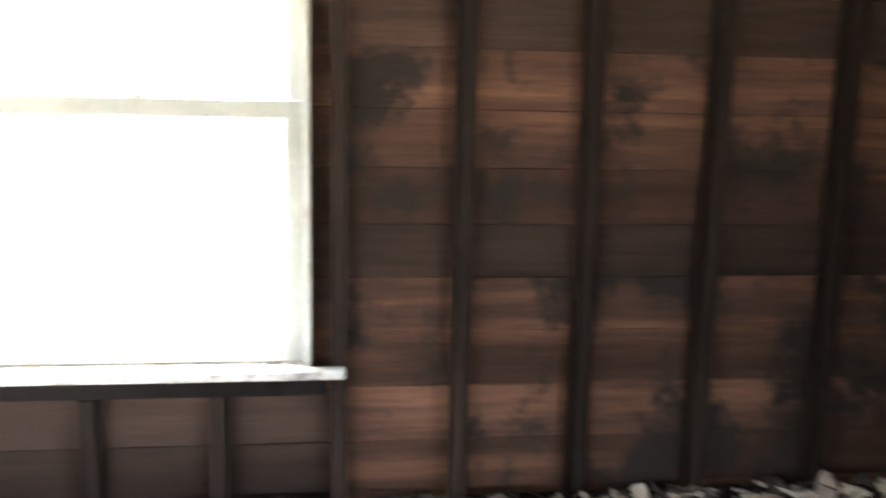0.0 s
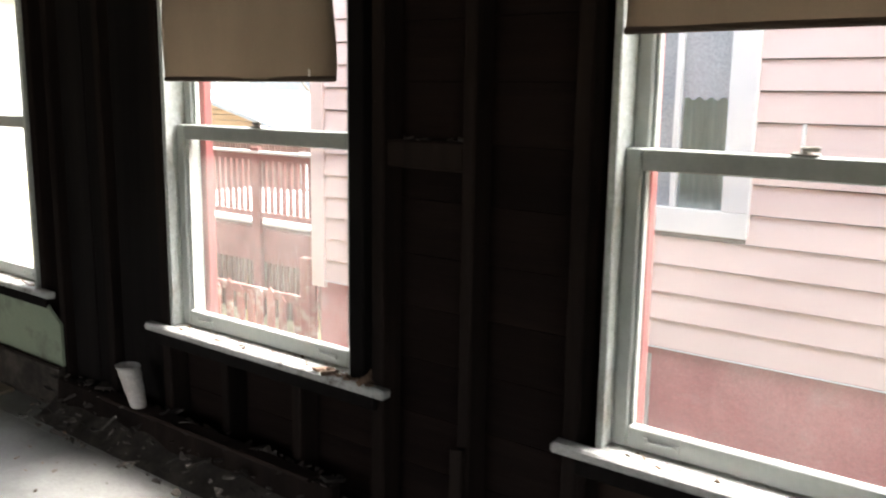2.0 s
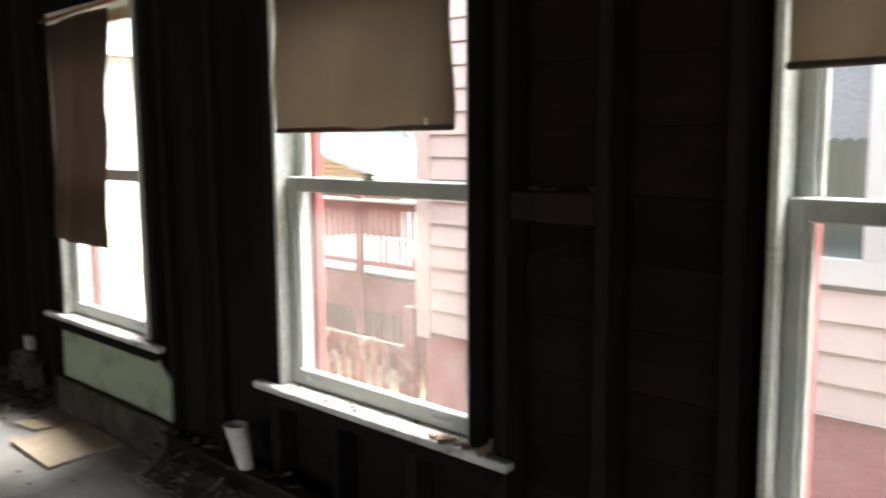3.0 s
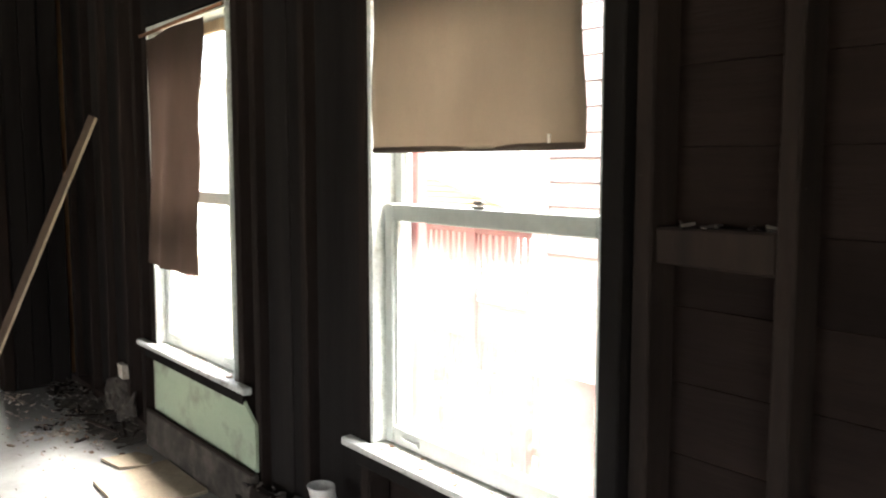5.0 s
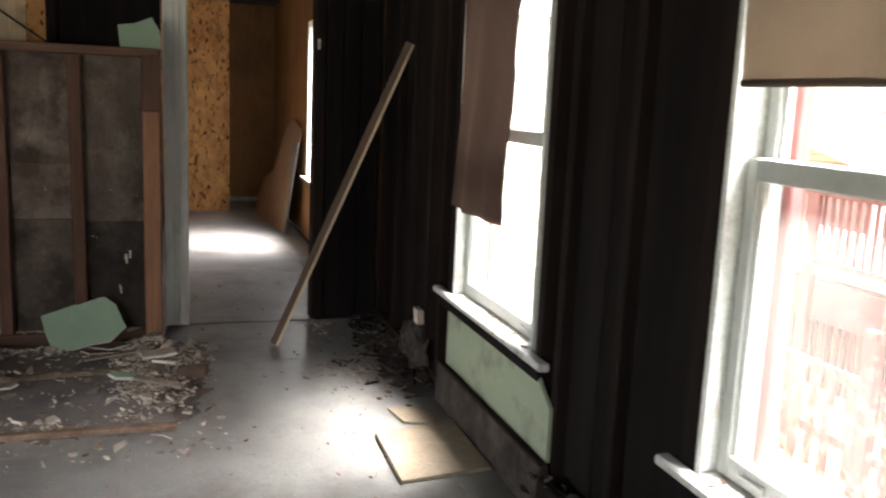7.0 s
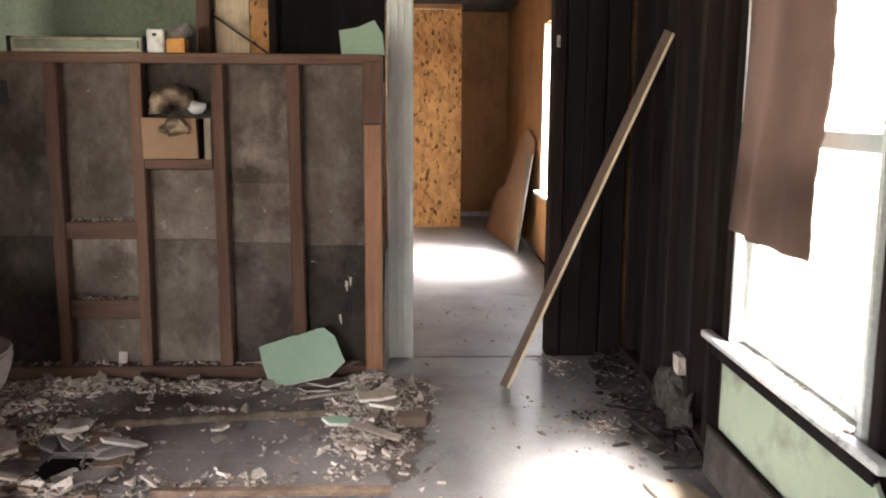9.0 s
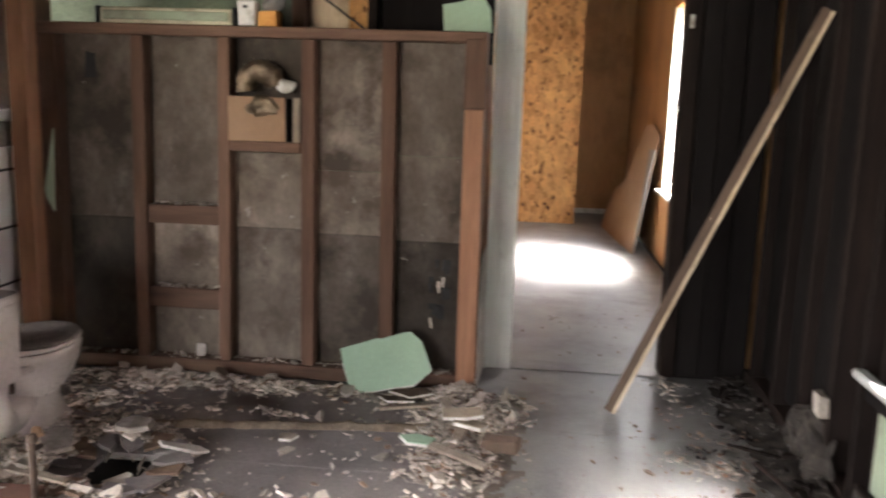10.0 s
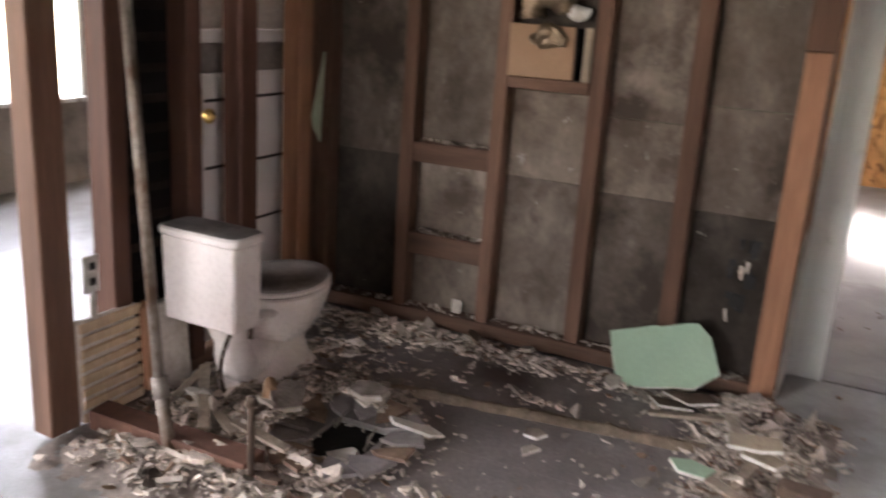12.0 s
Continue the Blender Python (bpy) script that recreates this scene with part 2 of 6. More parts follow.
M_GREEN = surface("mint_green_board", [(0.3, (0.3, 0.43, 0.31)), (0.7, (0.36, 0.49, 0.36))], 3, rough=0.7, bump=0.05, dirt=(0.2, 0.24, 0.19), dirt_scale=8, dirt_at=(0.68, 0.85), mottle=0.1)
M_GREENOLD = surface("faded_green_paint", [(0.3, (0.3, 0.36, 0.26)), (0.7, (0.38, 0.43, 0.32))], 3, rough=0.75, bump=0.1, dirt=(0.14, 0.14, 0.11), dirt_scale=3, mottle=0.1)
M_GYPSUM = surface("broken_gypsum", [(0.3, (0.5, 0.47, 0.42)), (0.7, (0.68, 0.65, 0.6))], 20, rough=0.95, bump=0.5)
M_CASING = surface("pale_green_casing", [(0.3, (0.66, 0.69, 0.64)), (0.7, (0.76, 0.78, 0.74))], 5, GZ, 0.6, bump=0.15, dirt=(0.48, 0.47, 0.43), dirt_scale=9, dirt_at=(0.6, 0.78), mottle=0.08)
M_OSB = flake_board("strand_board")
M_PLY = surface("orange_plywood", [(0.3, (0.34, 0.17, 0.065)), (0.7, (0.46, 0.25, 0.11))], 2.5, GZ, 0.65, bump=0.1, dirt=(0.24, 0.12, 0.05), dirt_scale=1.5)
M_PLYPALE = surface("pale_plywood", [(0.3, (0.5, 0.38, 0.25)), (0.7, (0.64, 0.52, 0.37))], 3, GZ, 0.75, bump=0.1, dirt=(0.3, 0.2, 0.12), dirt_scale=4)
M_HARD = surface("brown_hardboard", [(0.3, (0.28, 0.17, 0.1)), (0.7, (0.37, 0.24, 0.15))], 3, rough=0.75, bump=0.1, mottle=0.1)
M_CARD = surface("dusty_cardboard", [(0.3, (0.25, 0.2, 0.145)), (0.7, (0.35, 0.29, 0.22))], 4, rough=0.9, bump=0.15, dirt=(0.26, 0.21, 0.16), dirt_scale=5)
M_PORC = surface("dusty_porcelain", [(0.3, (0.74, 0.68, 0.65)), (0.7, (0.82, 0.77, 0.74))], 4, rough=0.3, bump=0.03, dirt=(0.5, 0.45, 0.41), dirt_scale=4, dirt_at=(0.62, 0.9), spec=0.5, mottle=0.02)
M_DUSTY = surface("grey_dust_layer", [(0.3, (0.16, 0.145, 0.135)), (0.7, (0.25, 0.23, 0.215))], 10, rough=0.95, bump=0.3)
M_DOOR = surface("white_door_paint", [(0.3, (0.74, 0.75, 0.74)), (0.7, (0.82, 0.82, 0.81))], 4, rough=0.5, bump=0.08, dirt=(0.62, 0.6, 0.56), dirt_scale=3, dirt_at=(0.6, 0.85), mottle=0.1)
M_GREYBAND = surface("grey_band_paint", [(0.3, (0.17, 0.155, 0.14)), (0.7, (0.26, 0.24, 0.22))], 6, rough=0.8, bump=0.1)
M_BEIGE = surface("beige_panel_paint", [(0.3, (0.46, 0.42, 0.37)), (0.7, (0.58, 0.54, 0.48))], 3, rough=0.8, bump=0.1)
M_PIPE = surface("galvanized_pipe", [(0.3, (0.2, 0.175, 0.15)), (0.7, (0.34, 0.305, 0.27))], 12, rough=0.6, metal=0.35, bump=0.2, dirt=(0.13, 0.085, 0.058), dirt_scale=7, dirt_at=(0.42, 0.6))
M_RUST = surface("rusty_iron", [(0.3, (0.05, 0.036, 0.028)), (0.7, (0.13, 0.09, 0.068))], 14, rough=0.85, metal=0.2, bump=0.5)
M_RIDGE = surface("dusty_ochre_fibre", [(0.3, (0.14, 0.105, 0.075)), (0.6, (0.27, 0.215, 0.16)), (0.8, (0.38, 0.32, 0.25))], 22, rough=0.98, bump=1.0, fine=120)
M_TANSIDING = surface("tan_siding", [(0.3, (0.3, 0.2, 0.12)), (0.7, (0.4, 0.28, 0.17))], 3, GX, 0.8, bump=0.1, vary=0.1)
# dark tone carrying the under-deck shade and the dim backdrop behind it
M_DIMBOARD = surface("dim_board", [(0.3, (0.1, 0.06, 0.05)), (0.7, (0.17, 0.105, 0.085))], 4, GZ, 0.9, bump=0.2, vary=0.25)
M_FOIL = surface("crumpled_duct_foil", [(0.3, (0.09, 0.065, 0.045)), (0.7, (0.34, 0.26, 0.175))], 14, rough=0.42, metal=0.7, bump=0.6, fine=40)
M_PLASTIC = surface("white_plastic", [(0.3, (0.66, 0.65, 0.62)), (0.7, (0.76, 0.75, 0.72))], 8, rough=0.5, bump=0.05, dirt=(0.4, 0.37, 0.32), dirt_scale=12, mottle=0.1)
M_BLACK = surface("black_rubber", [(0.3, (0.015, 0.015, 0.015)), (0.7, (0.03, 0.03, 0.03))], 8, rough=0.6, bump=0.05)
M_CREAM = surface("cream_enamel", [(0.3, (0.5, 0.46, 0.33)), (0.7, (0.62, 0.57, 0.42))], 6, rough=0.5, bump=0.05, dirt=(0.3, 0.25, 0.17), dirt_scale=8)
M_ORANGE = surface("orange_box_card", [(0.3, (0.6, 0.26, 0.06)), (0.7, (0.7, 0.34, 0.1))], 6, rough=0.7, bump=0.05)
M_RUBBLE = surface("plaster_rubble", [(0.3, (0.38, 0.325, 0.275)), (0.7, (0.62, 0.55, 0.48))], 12, rough=0.95, bump=0.4, island=0.6)
M_BITS = surface("wood_splinters", [(0.3, (0.13, 0.08, 0.055)), (0.7, (0.3, 0.21, 0.15))], 12, rough=0.9, bump=0.3, island=0.5)
M_DARKDUST = surface("dark_dust", [(0.25, (0.022, 0.018, 0.016)), (0.5, (0.05, 0.042, 0.036)), (0.75, (0.11, 0.093, 0.08))], 9, rough=0.98, bump=0.8, fine=70)
M_DARKCRUMB = surface("dark_plaster_crumb", [(0.3, (0.05, 0.043, 0.038)), (0.7, (0.16, 0.14, 0.125))], 12, rough=0.95, bump=0.4, island=0.7)
M_DIRT = surface("plaster_dust", [(0.25, (0.1, 0.08, 0.07)), (0.5, (0.21, 0.178, 0.155)), (0.75, (0.36, 0.315, 0.28))], 9, rough=0.98, bump=0.8, fine=70)
M_CEIL = surface("sooty_ceiling", [(0.3, (0.03, 0.024, 0.02)), (0.7, (0.09, 0.07, 0.06))], 4, GX, 0.9, bump=0.3)
M_ROOM = surface("drab_wall_paint", [(0.3, (0.2, 0.18, 0.16)), (0.7, (0.34, 0.31, 0.28))], 1.5, rough=0.9, bump=0.15, dirt=(0.1, 0.09, 0.08), dirt_scale=1.2)
M_PINK = surface("pink_siding", [(0.3, (0.78, 0.6, 0.56)), (0.7, (0.83, 0.66, 0.62))], 1.2, GX, 0.7, bump=0.05, vary=0.04, mottle=0.1)
M_REDBASE = surface("red_foundation_paint", [(0.3, (0.44, 0.15, 0.155)), (0.7, (0.55, 0.22, 0.215))], 1.5, rough=0.8, bump=0.2, dirt=(0.55, 0.36, 0.34), dirt_scale=1.4, dirt_at=(0.55, 0.8))
M_GREYPATCH = surface("grey_cement_patch", [(0.3, (0.4, 0.38, 0.37)), (0.7, (0.52, 0.5, 0.48))], 3, rough=0.9, bump=0.2)
M_TRIM = surface("white_vinyl_trim", [(0.3, (0.78, 0.78, 0.78)), (0.7, (0.84, 0.84, 0.84))], 3, rough=0.5, bump=0.02, mottle=0.1)
M_DARKGLASS = surface("dark_window_glass", [(0.3, (0.33, 0.36, 0.39)), (0.7, (0.42, 0.45, 0.48))], 1.5, rough=0.15, bump=0.0, spec=0.5)
M_FARGLASS = surface("pale_far_glass", [(0.3, (0.3, 0.32, 0.34)), (0.7, (0.42, 0.44, 0.46))], 1.5, rough=0.3, bump=0.0)
M_LACE = surface("pale_teal_curtain", [(0.3, (0.52, 0.65, 0.66)), (0.7, (0.62, 0.74, 0.74))], 7, GZ, 0.9, bump=0.1)
M_REDTRIM = surface("dull_red_trim", [(0.3, (0.24, 0.07, 0.07)), (0.7, (0.33, 0.11, 0.105))], 4, GZ, 0.7, bump=0.1)
M_DECK = surface("red_deck_paint", [(0.3, (0.14, 0.05, 0.045)), (0.7, (0.21, 0.085, 0.075))], 5, rough=0.75, bump=0.15, vary=0.15, dirt=(0.3, 0.19, 0.165), dirt_scale=3, dirt_at=(0.6, 0.8))
M_DECKGREY = surface("weathered_deck_board", [(0.3, (0.42, 0.4, 0.37)), (0.7, (0.55, 0.53, 0.5))], 5, GX, 0.85, bump=0.2, vary=0.15)
M_PICKET = surface("faded_red_picket", [(0.3, (0.25, 0.1, 0.085)), (0.7, (0.37, 0.18, 0.15))], 4, GZ, 0.85, bump=0.2, vary=0.25, dirt=(0.5, 0.42, 0.37), dirt_scale=5, dirt_at=(0.5, 0.7))
M_GROUND = surface("dead_grass_soil", [(0.25, (0.16, 0.14, 0.09)), (0.5, (0.3, 0.27, 0.18)), (0.75, (0.42, 0.39, 0.29))], 5, rough=1.0, bump=0.8, fine=40)
M_LEAFY = surface("dry_leaf", [(0.3, (0.36, 0.28, 0.12)), (0.7, (0.55, 0.46, 0.2))], 8, rough=0.9, bump=0.1, island=0.5)
M_BARK = surface("grey_bark", [(0.3, (0.14, 0.12, 0.1)), (0.7, (0.26, 0.23, 0.2))], 10, GZ, 0.95, bump=0.5)
M_HOUSE = surface("pale_house_siding", [(0.3, (0.4, 0.4, 0.385)), (0.7, (0.5, 0.5, 0.48))], 2, rough=0.8, bump=0.05)
M_ROOF = surface("grey_shingle", [(0.3, (0.22, 0.25, 0.28)), (0.7, (0.32, 0.35, 0.38))], 9, rough=0.9, bump=0.3)
M_BLUE = surface("blue_tarp", [(0.3, (0.08, 0.14, 0.28)), (0.7, (0.13, 0.2, 0.36))], 5, rough=0.5, bump=0.1)

# ---- building helpers ----
ORG = {}
RND = random.Random(7)


def thing(name, at=(0, 0, 0), label="", category="", group="", kind=""):
    ob = new(name)
    ob.empty_display_size = 0.1
    ob.location = at
    ORG[ob] = Vector(at)
    return tagged(ob, label, category, group, kind)


def part(name, bm, material, parent=None, label="", smooth=False, category="", kind="", group=""):
    me = bpy.data.meshes.new(name)
    off = ORG.get(parent, Vector())
    bmesh.ops.translate(bm, verts=bm.verts, vec=-off)
    bm.normal_update()
    bm.to_mesh(me)
    bm.free()
    me.materials.append(material)
    if smooth:
        for p in me.polygons:
            p.use_smooth = True
    ob = new(name, me)
    if parent is not None:
        ob.parent = parent
    ORG[ob] = off
    return tagged(ob, label, category, group, kind)


def cube(bm, lo, hi, bevel=0.0, warp=0.0):
    lo, hi = Vector(lo), Vector(hi)
    size = hi - lo
    got = bmesh.ops.create_cube(bm, size=1.0)["verts"]
    for v in got:
        v.co = Vector([lo[i] + (v.co[i] + 0.5) * size[i] for i in range(3)])
        if warp:
            v.co += Vector([RND.uniform(-warp, warp) for _ in range(3)])
    if bevel:
        es = list({e for v in got for e in v.link_edges})
        bmesh.ops.bevel(bm, geom=es, offset=min(bevel, min(size) * 0.45), segments=1, affect="EDGES", profile=0.5)
    return bm


def block(name, lo, hi, material, parent=None, label="", bevel=0.004, warp=0.0, **tags):
    return part(name, cube(bmesh.new(), lo, hi, bevel, warp), material, parent, label, **tags)


def tube(bm, a, b, r0, r1=None, seg=14, caps=True):
    a, b = Vector(a), Vector(b)
    d = b - a
    m = Matrix.Translation((a + b) / 2) @ d.to_track_quat("Z", "Y").to_matrix().to_4x4()
    bmesh.ops.create_cone(bm, cap_ends=caps, segments=seg, radius1=r0, radius2=r0 if r1 is None else r1, depth=d.length, matrix=m)
    return bm


def prism(bm, pts, depth, m=Matrix.Identity(4)):
    """A flat outline in x and z, given depth along y, at the pose m."""
    n = len(pts)
    f = [bm.verts.new(m @ Vector((x, 0, z))) for x, z in pts]
    b = [bm.verts.new(m @ Vector((x, depth, z))) for x, z in pts]
    bm.faces.new(f)
    bm.faces.new(b[::-1])
    for i in range(n):
        j = (i + 1) % n
        bm.faces.new((f[j], f[i], b[i], b[j]))
    bmesh.ops.recalc_face_normals(bm, faces=bm.faces)
    return bm


def loft(bm, rings, close=True):
    """Skin over rings of equal count; both ends capped."""
    vs = [[bm.verts.new(p) for p in r] for r in rings]
    n = len(vs[0])
    for a, b in zip(vs, vs[1:]):
        for i in range(n):
            j = (i + 1) % n
            bm.faces.new((a[i], a[j], b[j], b[i]))
    if close:
        bm.faces.new(vs[0][::-1])
        bm.faces.new(vs[-1])
    bmesh.ops.recalc_face_normals(bm, faces=bm.faces)
    return bm

# ---- the window wall ----
YF, YB = 3.30, 3.39          # faces of the studs and of the sheathing
CEIL = 2.62
WINDOWS = ((-1.51, -0.57), (-3.385, -2.39), (-5.375, -4.43))
FARWIN = (-10.25, -9.2)
ZS, ZH = 0.54, 2.09          # stool and head of the windows

wall_n = thing("wall_north", (0, YF, 0), "open stud wall with sooty and near-black plank sheathing", "wall", kind="structure")
OPEN = sorted(WINDOWS)
X0, X1 = -7.06, 1.5


def spans(z0, z1, a, b, holes, zlo, zhi):
    """Stretches of a to b that are free of the holes at heights z0 to z1."""
    out, x = [], a
    for h0, h1 in sorted(holes):
        if z1 > zlo and z0 < zhi:
            if h0 > x:
                out.append((x, h0))
            x = h1
    if b > x:
        out.append((x, b))
    return out


# plank sheathing, board by board
rng = random.Random(3)
z = -0.077
while z < CEIL + 0.1:
    h = rng.uniform(0.165, 0.182)
    for a, b in spans(z, z + h, X0, X1, OPEN, ZS - 0.02, ZH + 0.02):
        cuts = [a]
        while b - cuts[-1] > 2.2:
            cuts.append(cuts[-1] + rng.uniform(1.1, 1.9))
        if a < -1.55 < b:
            cuts = [a, -1.56, -0.5] if b > 0 else [a, -1.56]
        cuts.append(b)
        for c, d in zip(cuts, cuts[1:]):
            # near-black planks below x = -1.7, darker ones in two rows and under window_1
            block("plank", (c + 0.001, YB + rng.uniform(0, 0.003 if c > -1.7 else 0.0008), z + 0.0007), (d - 0.001, YB + 0.024, z + h - 0.0007), M_NEARBLACKPLANK if c < -1.7 else M_DARKPLANK if 0.683 < z < 0.803 or (c < -0.6 and z < 0.5) or 1.37 < z < 1.5 else M_PLANK, wall_n, bevel=0.0015)
    z += h

# outer skin of the house with the openings in it
bm = bmesh.new()
for z0, z1, holes in ((-1.5, ZS - 0.03, ()), (ZS - 0.03, ZH + 0.03, (*WINDOWS, FARWIN)), (ZH + 0.03, 3.2, ())):
    for a, b in spans(z0, z1, -13.6, 3.2, holes, -9, 9):
        cube(bm, (a, YB + 0.026, z0), (b, YB + 0.06, z1))
part("outer_skin", bm, M_NEARBLACK, wall_n, "dark outer boarding")

# studs
FULL = [-0.485, -0.113, 0.273, 0.674, 1.091, 1.42, -1.585, -1.945, -2.285, -3.425, -3.82, -4.22, -4.375, -5.43, -5.6, -5.84, -6.2, -6.52, -6.9]
for x in FULL:
    w = rng.uniform(0.044, 0.05)
    block("stud", (x - w / 2, YF + rng.uniform(-0.004, 0.004), 0.02), (x + w / 2, YB - 0.002, CEIL), M_NEARBLACKSTUD if x < -1.5 else M_STUD, wall_n, bevel=0.005, warp=0.002)
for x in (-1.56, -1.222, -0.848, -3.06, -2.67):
    block("cripple_stud", (x - 0.022, YF, 0.02), (x + 0.022, YB - 0.002, ZS - 0.09), M_NEARBLACKSTUD if x < -1.5 else M_STUD, wall_n, bevel=0.005, warp=0.002)
for a, b in OPEN:
    block("rough_sill", (a - 0.03, YF + 0.005, ZS - 0.088), (b + 0.03, YB - 0.004, ZS - 0.042), M_STUD, wall_n)
    block("header", (a - 0.04, YF + 0.002, ZH + 0.04), (b + 0.04, YB - 0.004, ZH + 0.19), M_NEARBLACK, wall_n)
    for x in (a + 0.12, (a + b) / 2, b - 0.12):
        block("upper_cripple", (x - 0.022, YF, ZH + 0.192), (x + 0.022, YB - 0.004, CEIL), M_NEARBLACK, wall_n)
block("blocking", (-2.262, YF + 0.012, 1.232), (-1.968, YB - 0.004, 1.318), M_STUD, wall_n, "sooty cross blocking", bevel=0.006, warp=0.003)
block("side_casing", (-2.394, YF - 0.016, ZS + 0.002), (-2.33, YB - 0.004, CEIL), M_NEARBLACK, wall_n, "near-black board beside the window")
block("bottom_plate", (-4.2, YF - 0.005, 0.0), (1.48, YB - 0.004, 0.07), M_STUD, wall_n)
block("bottom_plate", (-7.0, YF - 0.005, 0.0), (-5.46, YB - 0.004, 0.07), M_STUD, wall_n)
block("scab", (-1.975, YF - 0.028, 0.0), (-1.925, YF - 0.006, 0.42), M_STUD, wall_n, "split scab nailed to a stud", warp=0.006)
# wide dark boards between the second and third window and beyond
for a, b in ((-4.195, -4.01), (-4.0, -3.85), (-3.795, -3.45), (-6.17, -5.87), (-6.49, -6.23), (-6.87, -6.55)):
    block("charred_panel", (a, YF + 0.045, 0.1), (b, YF + 0.06, CEIL - 0.02), M_NEARBLACK, wall_n, warp=0.003)

base = thing("baseboard", (-4, YF, 0), "dirty broken baseboard along the stud wall", "baseboard", kind="structure")
block("board", (-5.42, YF - 0.05, 0.0), (-4.2, YF - 0.012, 0.19), M_DARKDUST, base, bevel=0.006, warp=0.004)
block("cap_strip", (-5.42, YF - 0.05, 0.192), (-4.2, YF - 0.03, 0.205), M_STUD, base, bevel=0.003)
block("board", (-4.18, YF - 0.07, 0.0), (-2.42, YF - 0.03, 0.17), M_NEARBLACKSTUD, base, bevel=0.006, warp=0.008)
block("broken_strip", (-3.75, YF - 0.11, 0.172), (-2.5, YF - 0.04, 0.192), M_STUD, base, "split yellowed strip", bevel=0.004, warp=0.008)
block("board", (-2.4, YF - 0.07, 0.0), (1.45, YF - 0.03, 0.1), M_STUD, base, bevel=0.006, warp=0.008)
block("broken_strip", (-1.3, YF - 0.1, 0.102), (-0.6, YF - 0.04, 0.122), M_LATH, base, "split yellowed strip", bevel=0.004, warp=0.006)

# mint panel under the third window
bm = bmesh.new()
prism(bm, [(-5.38, 0.195), (-4.215, 0.195), (-4.215, 0.395), (-4.3, 0.45), (-4.36, 0.5), (-5.38, 0.5)], 0.014, Matrix.Translation((0, YF - 0.016, 0)))
panel = part("wall_panel", bm, M_GREENOLD, wall_n, "remnant of green painted plasterboard")


def make_window(k, a, b, stool, haze, top_paint):
    """A double-hung sash window of white painted wood in the opening a to b."""
    w = thing("window_%d" % k, ((a + b) / 2, YF, ZS), "white double-hung wooden window with worn paint and dusty panes", "window", kind="structure")
    # jambs, head and stool
    for x0, x1 in ((a, a + 0.022), (b - 0.022, b)):
        block("jamb", (x0, YF - 0.002, ZS + 0.001), (x1, 3.455, ZH), M_JAMB, w, bevel=0.003)
    block("head", (a, YF - 0.002, ZH + 0.001), (b, 3.455, ZH + 0.03), M_JAMB, w, bevel=0.003)
    block("window_sill", (stool[0], 3.253, ZS - 0.03), (stool[1], YF - 0.003, ZS), M_SILL, w, "chipped white inner sill strewn with grit", bevel=0.006, warp=0.002)
    block("window_sill", (a + 0.001, YF - 0.002, ZS - 0.03), (b - 0.001, 3.46, ZS), M_SILL, w, bevel=0.002)
    block("apron", (stool[0] + 0.06, YF - 0.022, ZS - 0.085), (stool[1] - 0.06, YF - 0.004, ZS - 0.034), M_NEARBLACK, w, bevel=0.004)
    la, lb = a + 0.024, b - 0.024
    # lower sash in front, upper sash behind
    for nm, y0, y1, z0, z1, rb, rt, glass in (("lower_sash", 3.345, 3.381, ZS + 0.003, 1.327, 0.06, 0.055, haze), ("upper_sash", 3.385, 3.421, 1.275, ZH - 0.002, 0.05, 0.05, M_GLASS)):
        paint = M_WHITE if nm == "lower_sash" else top_paint
        s = part(nm, cube(bmesh.new(), (la, y0, z0), (la + 0.042, y1, z1), 0.004), paint, w, "painted wooden sash")
        block("stile", (lb - 0.042, y0, z0), (lb, y1, z1), paint, s)
        block("rail", (la + 0.043, y0 + 0.001, z0), (lb - 0.043, y1 - 0.001, z0 + rb), paint, s)
        block("rail", (la + 0.043, y0 + 0.001, z1 - rt), (lb - 0.043, y1 - 0.001, z1), paint, s)
        for x0, x1 in ((la + 0.043, la + 0.053), (lb - 0.053, lb - 0.043)):
            block("glazing_bead", (x0, y0 + 0.012, z0 + rb + 0.001), (x1, y1 - 0.002, z1 - rt - 0.001), M_JAMB, s, bevel=0.003)
        g = block("pane", (la + 0.044, (y0 + y1) / 2 - 0.002, z0 + rb + 0.001), (lb - 0.044, (y0 + y1) / 2 + 0.002, z1 - rt - 0.001), glass, s, "dusty clear glass", bevel=0)
        g.visible_shadow = False
    # sash lock and lifts
    cx = (a + b) / 2 - 0.02
    bm = cube(bmesh.new(), (cx - 0.03, 3.35, 1.328), (cx + 0.03, 3.376, 1.334), 0.002)
    tube(bm, (cx, 3.363, 1.334), (cx, 3.363, 1.348), 0.012)
    cube(bm, (cx - 0.006, 3.34, 1.338), (cx + 0.034, 3.352, 1.35), 0.003)
    part("sash_lock", bm, M_METAL, w, "tarnished metal sash lock")
    for x in (la + 0.14, lb - 0.14):
        bm = cube(bmesh.new(), (x - 0.045, 3.337, ZS + 0.03), (x + 0.045, 3.3445, ZS + 0.036), 0.001)
        cube(bm, (x - 0.048, 3.338, ZS + 0.022), (x - 0.036, 3.3445, ZS + 0.044), 0.002)
        cube(bm, (x + 0.036, 3.338, ZS + 0.022), (x + 0.048, 3.3445, ZS + 0.044), 0.002)
        part("sash_lift", bm, M_WHITE, w, "painted metal sash lift")
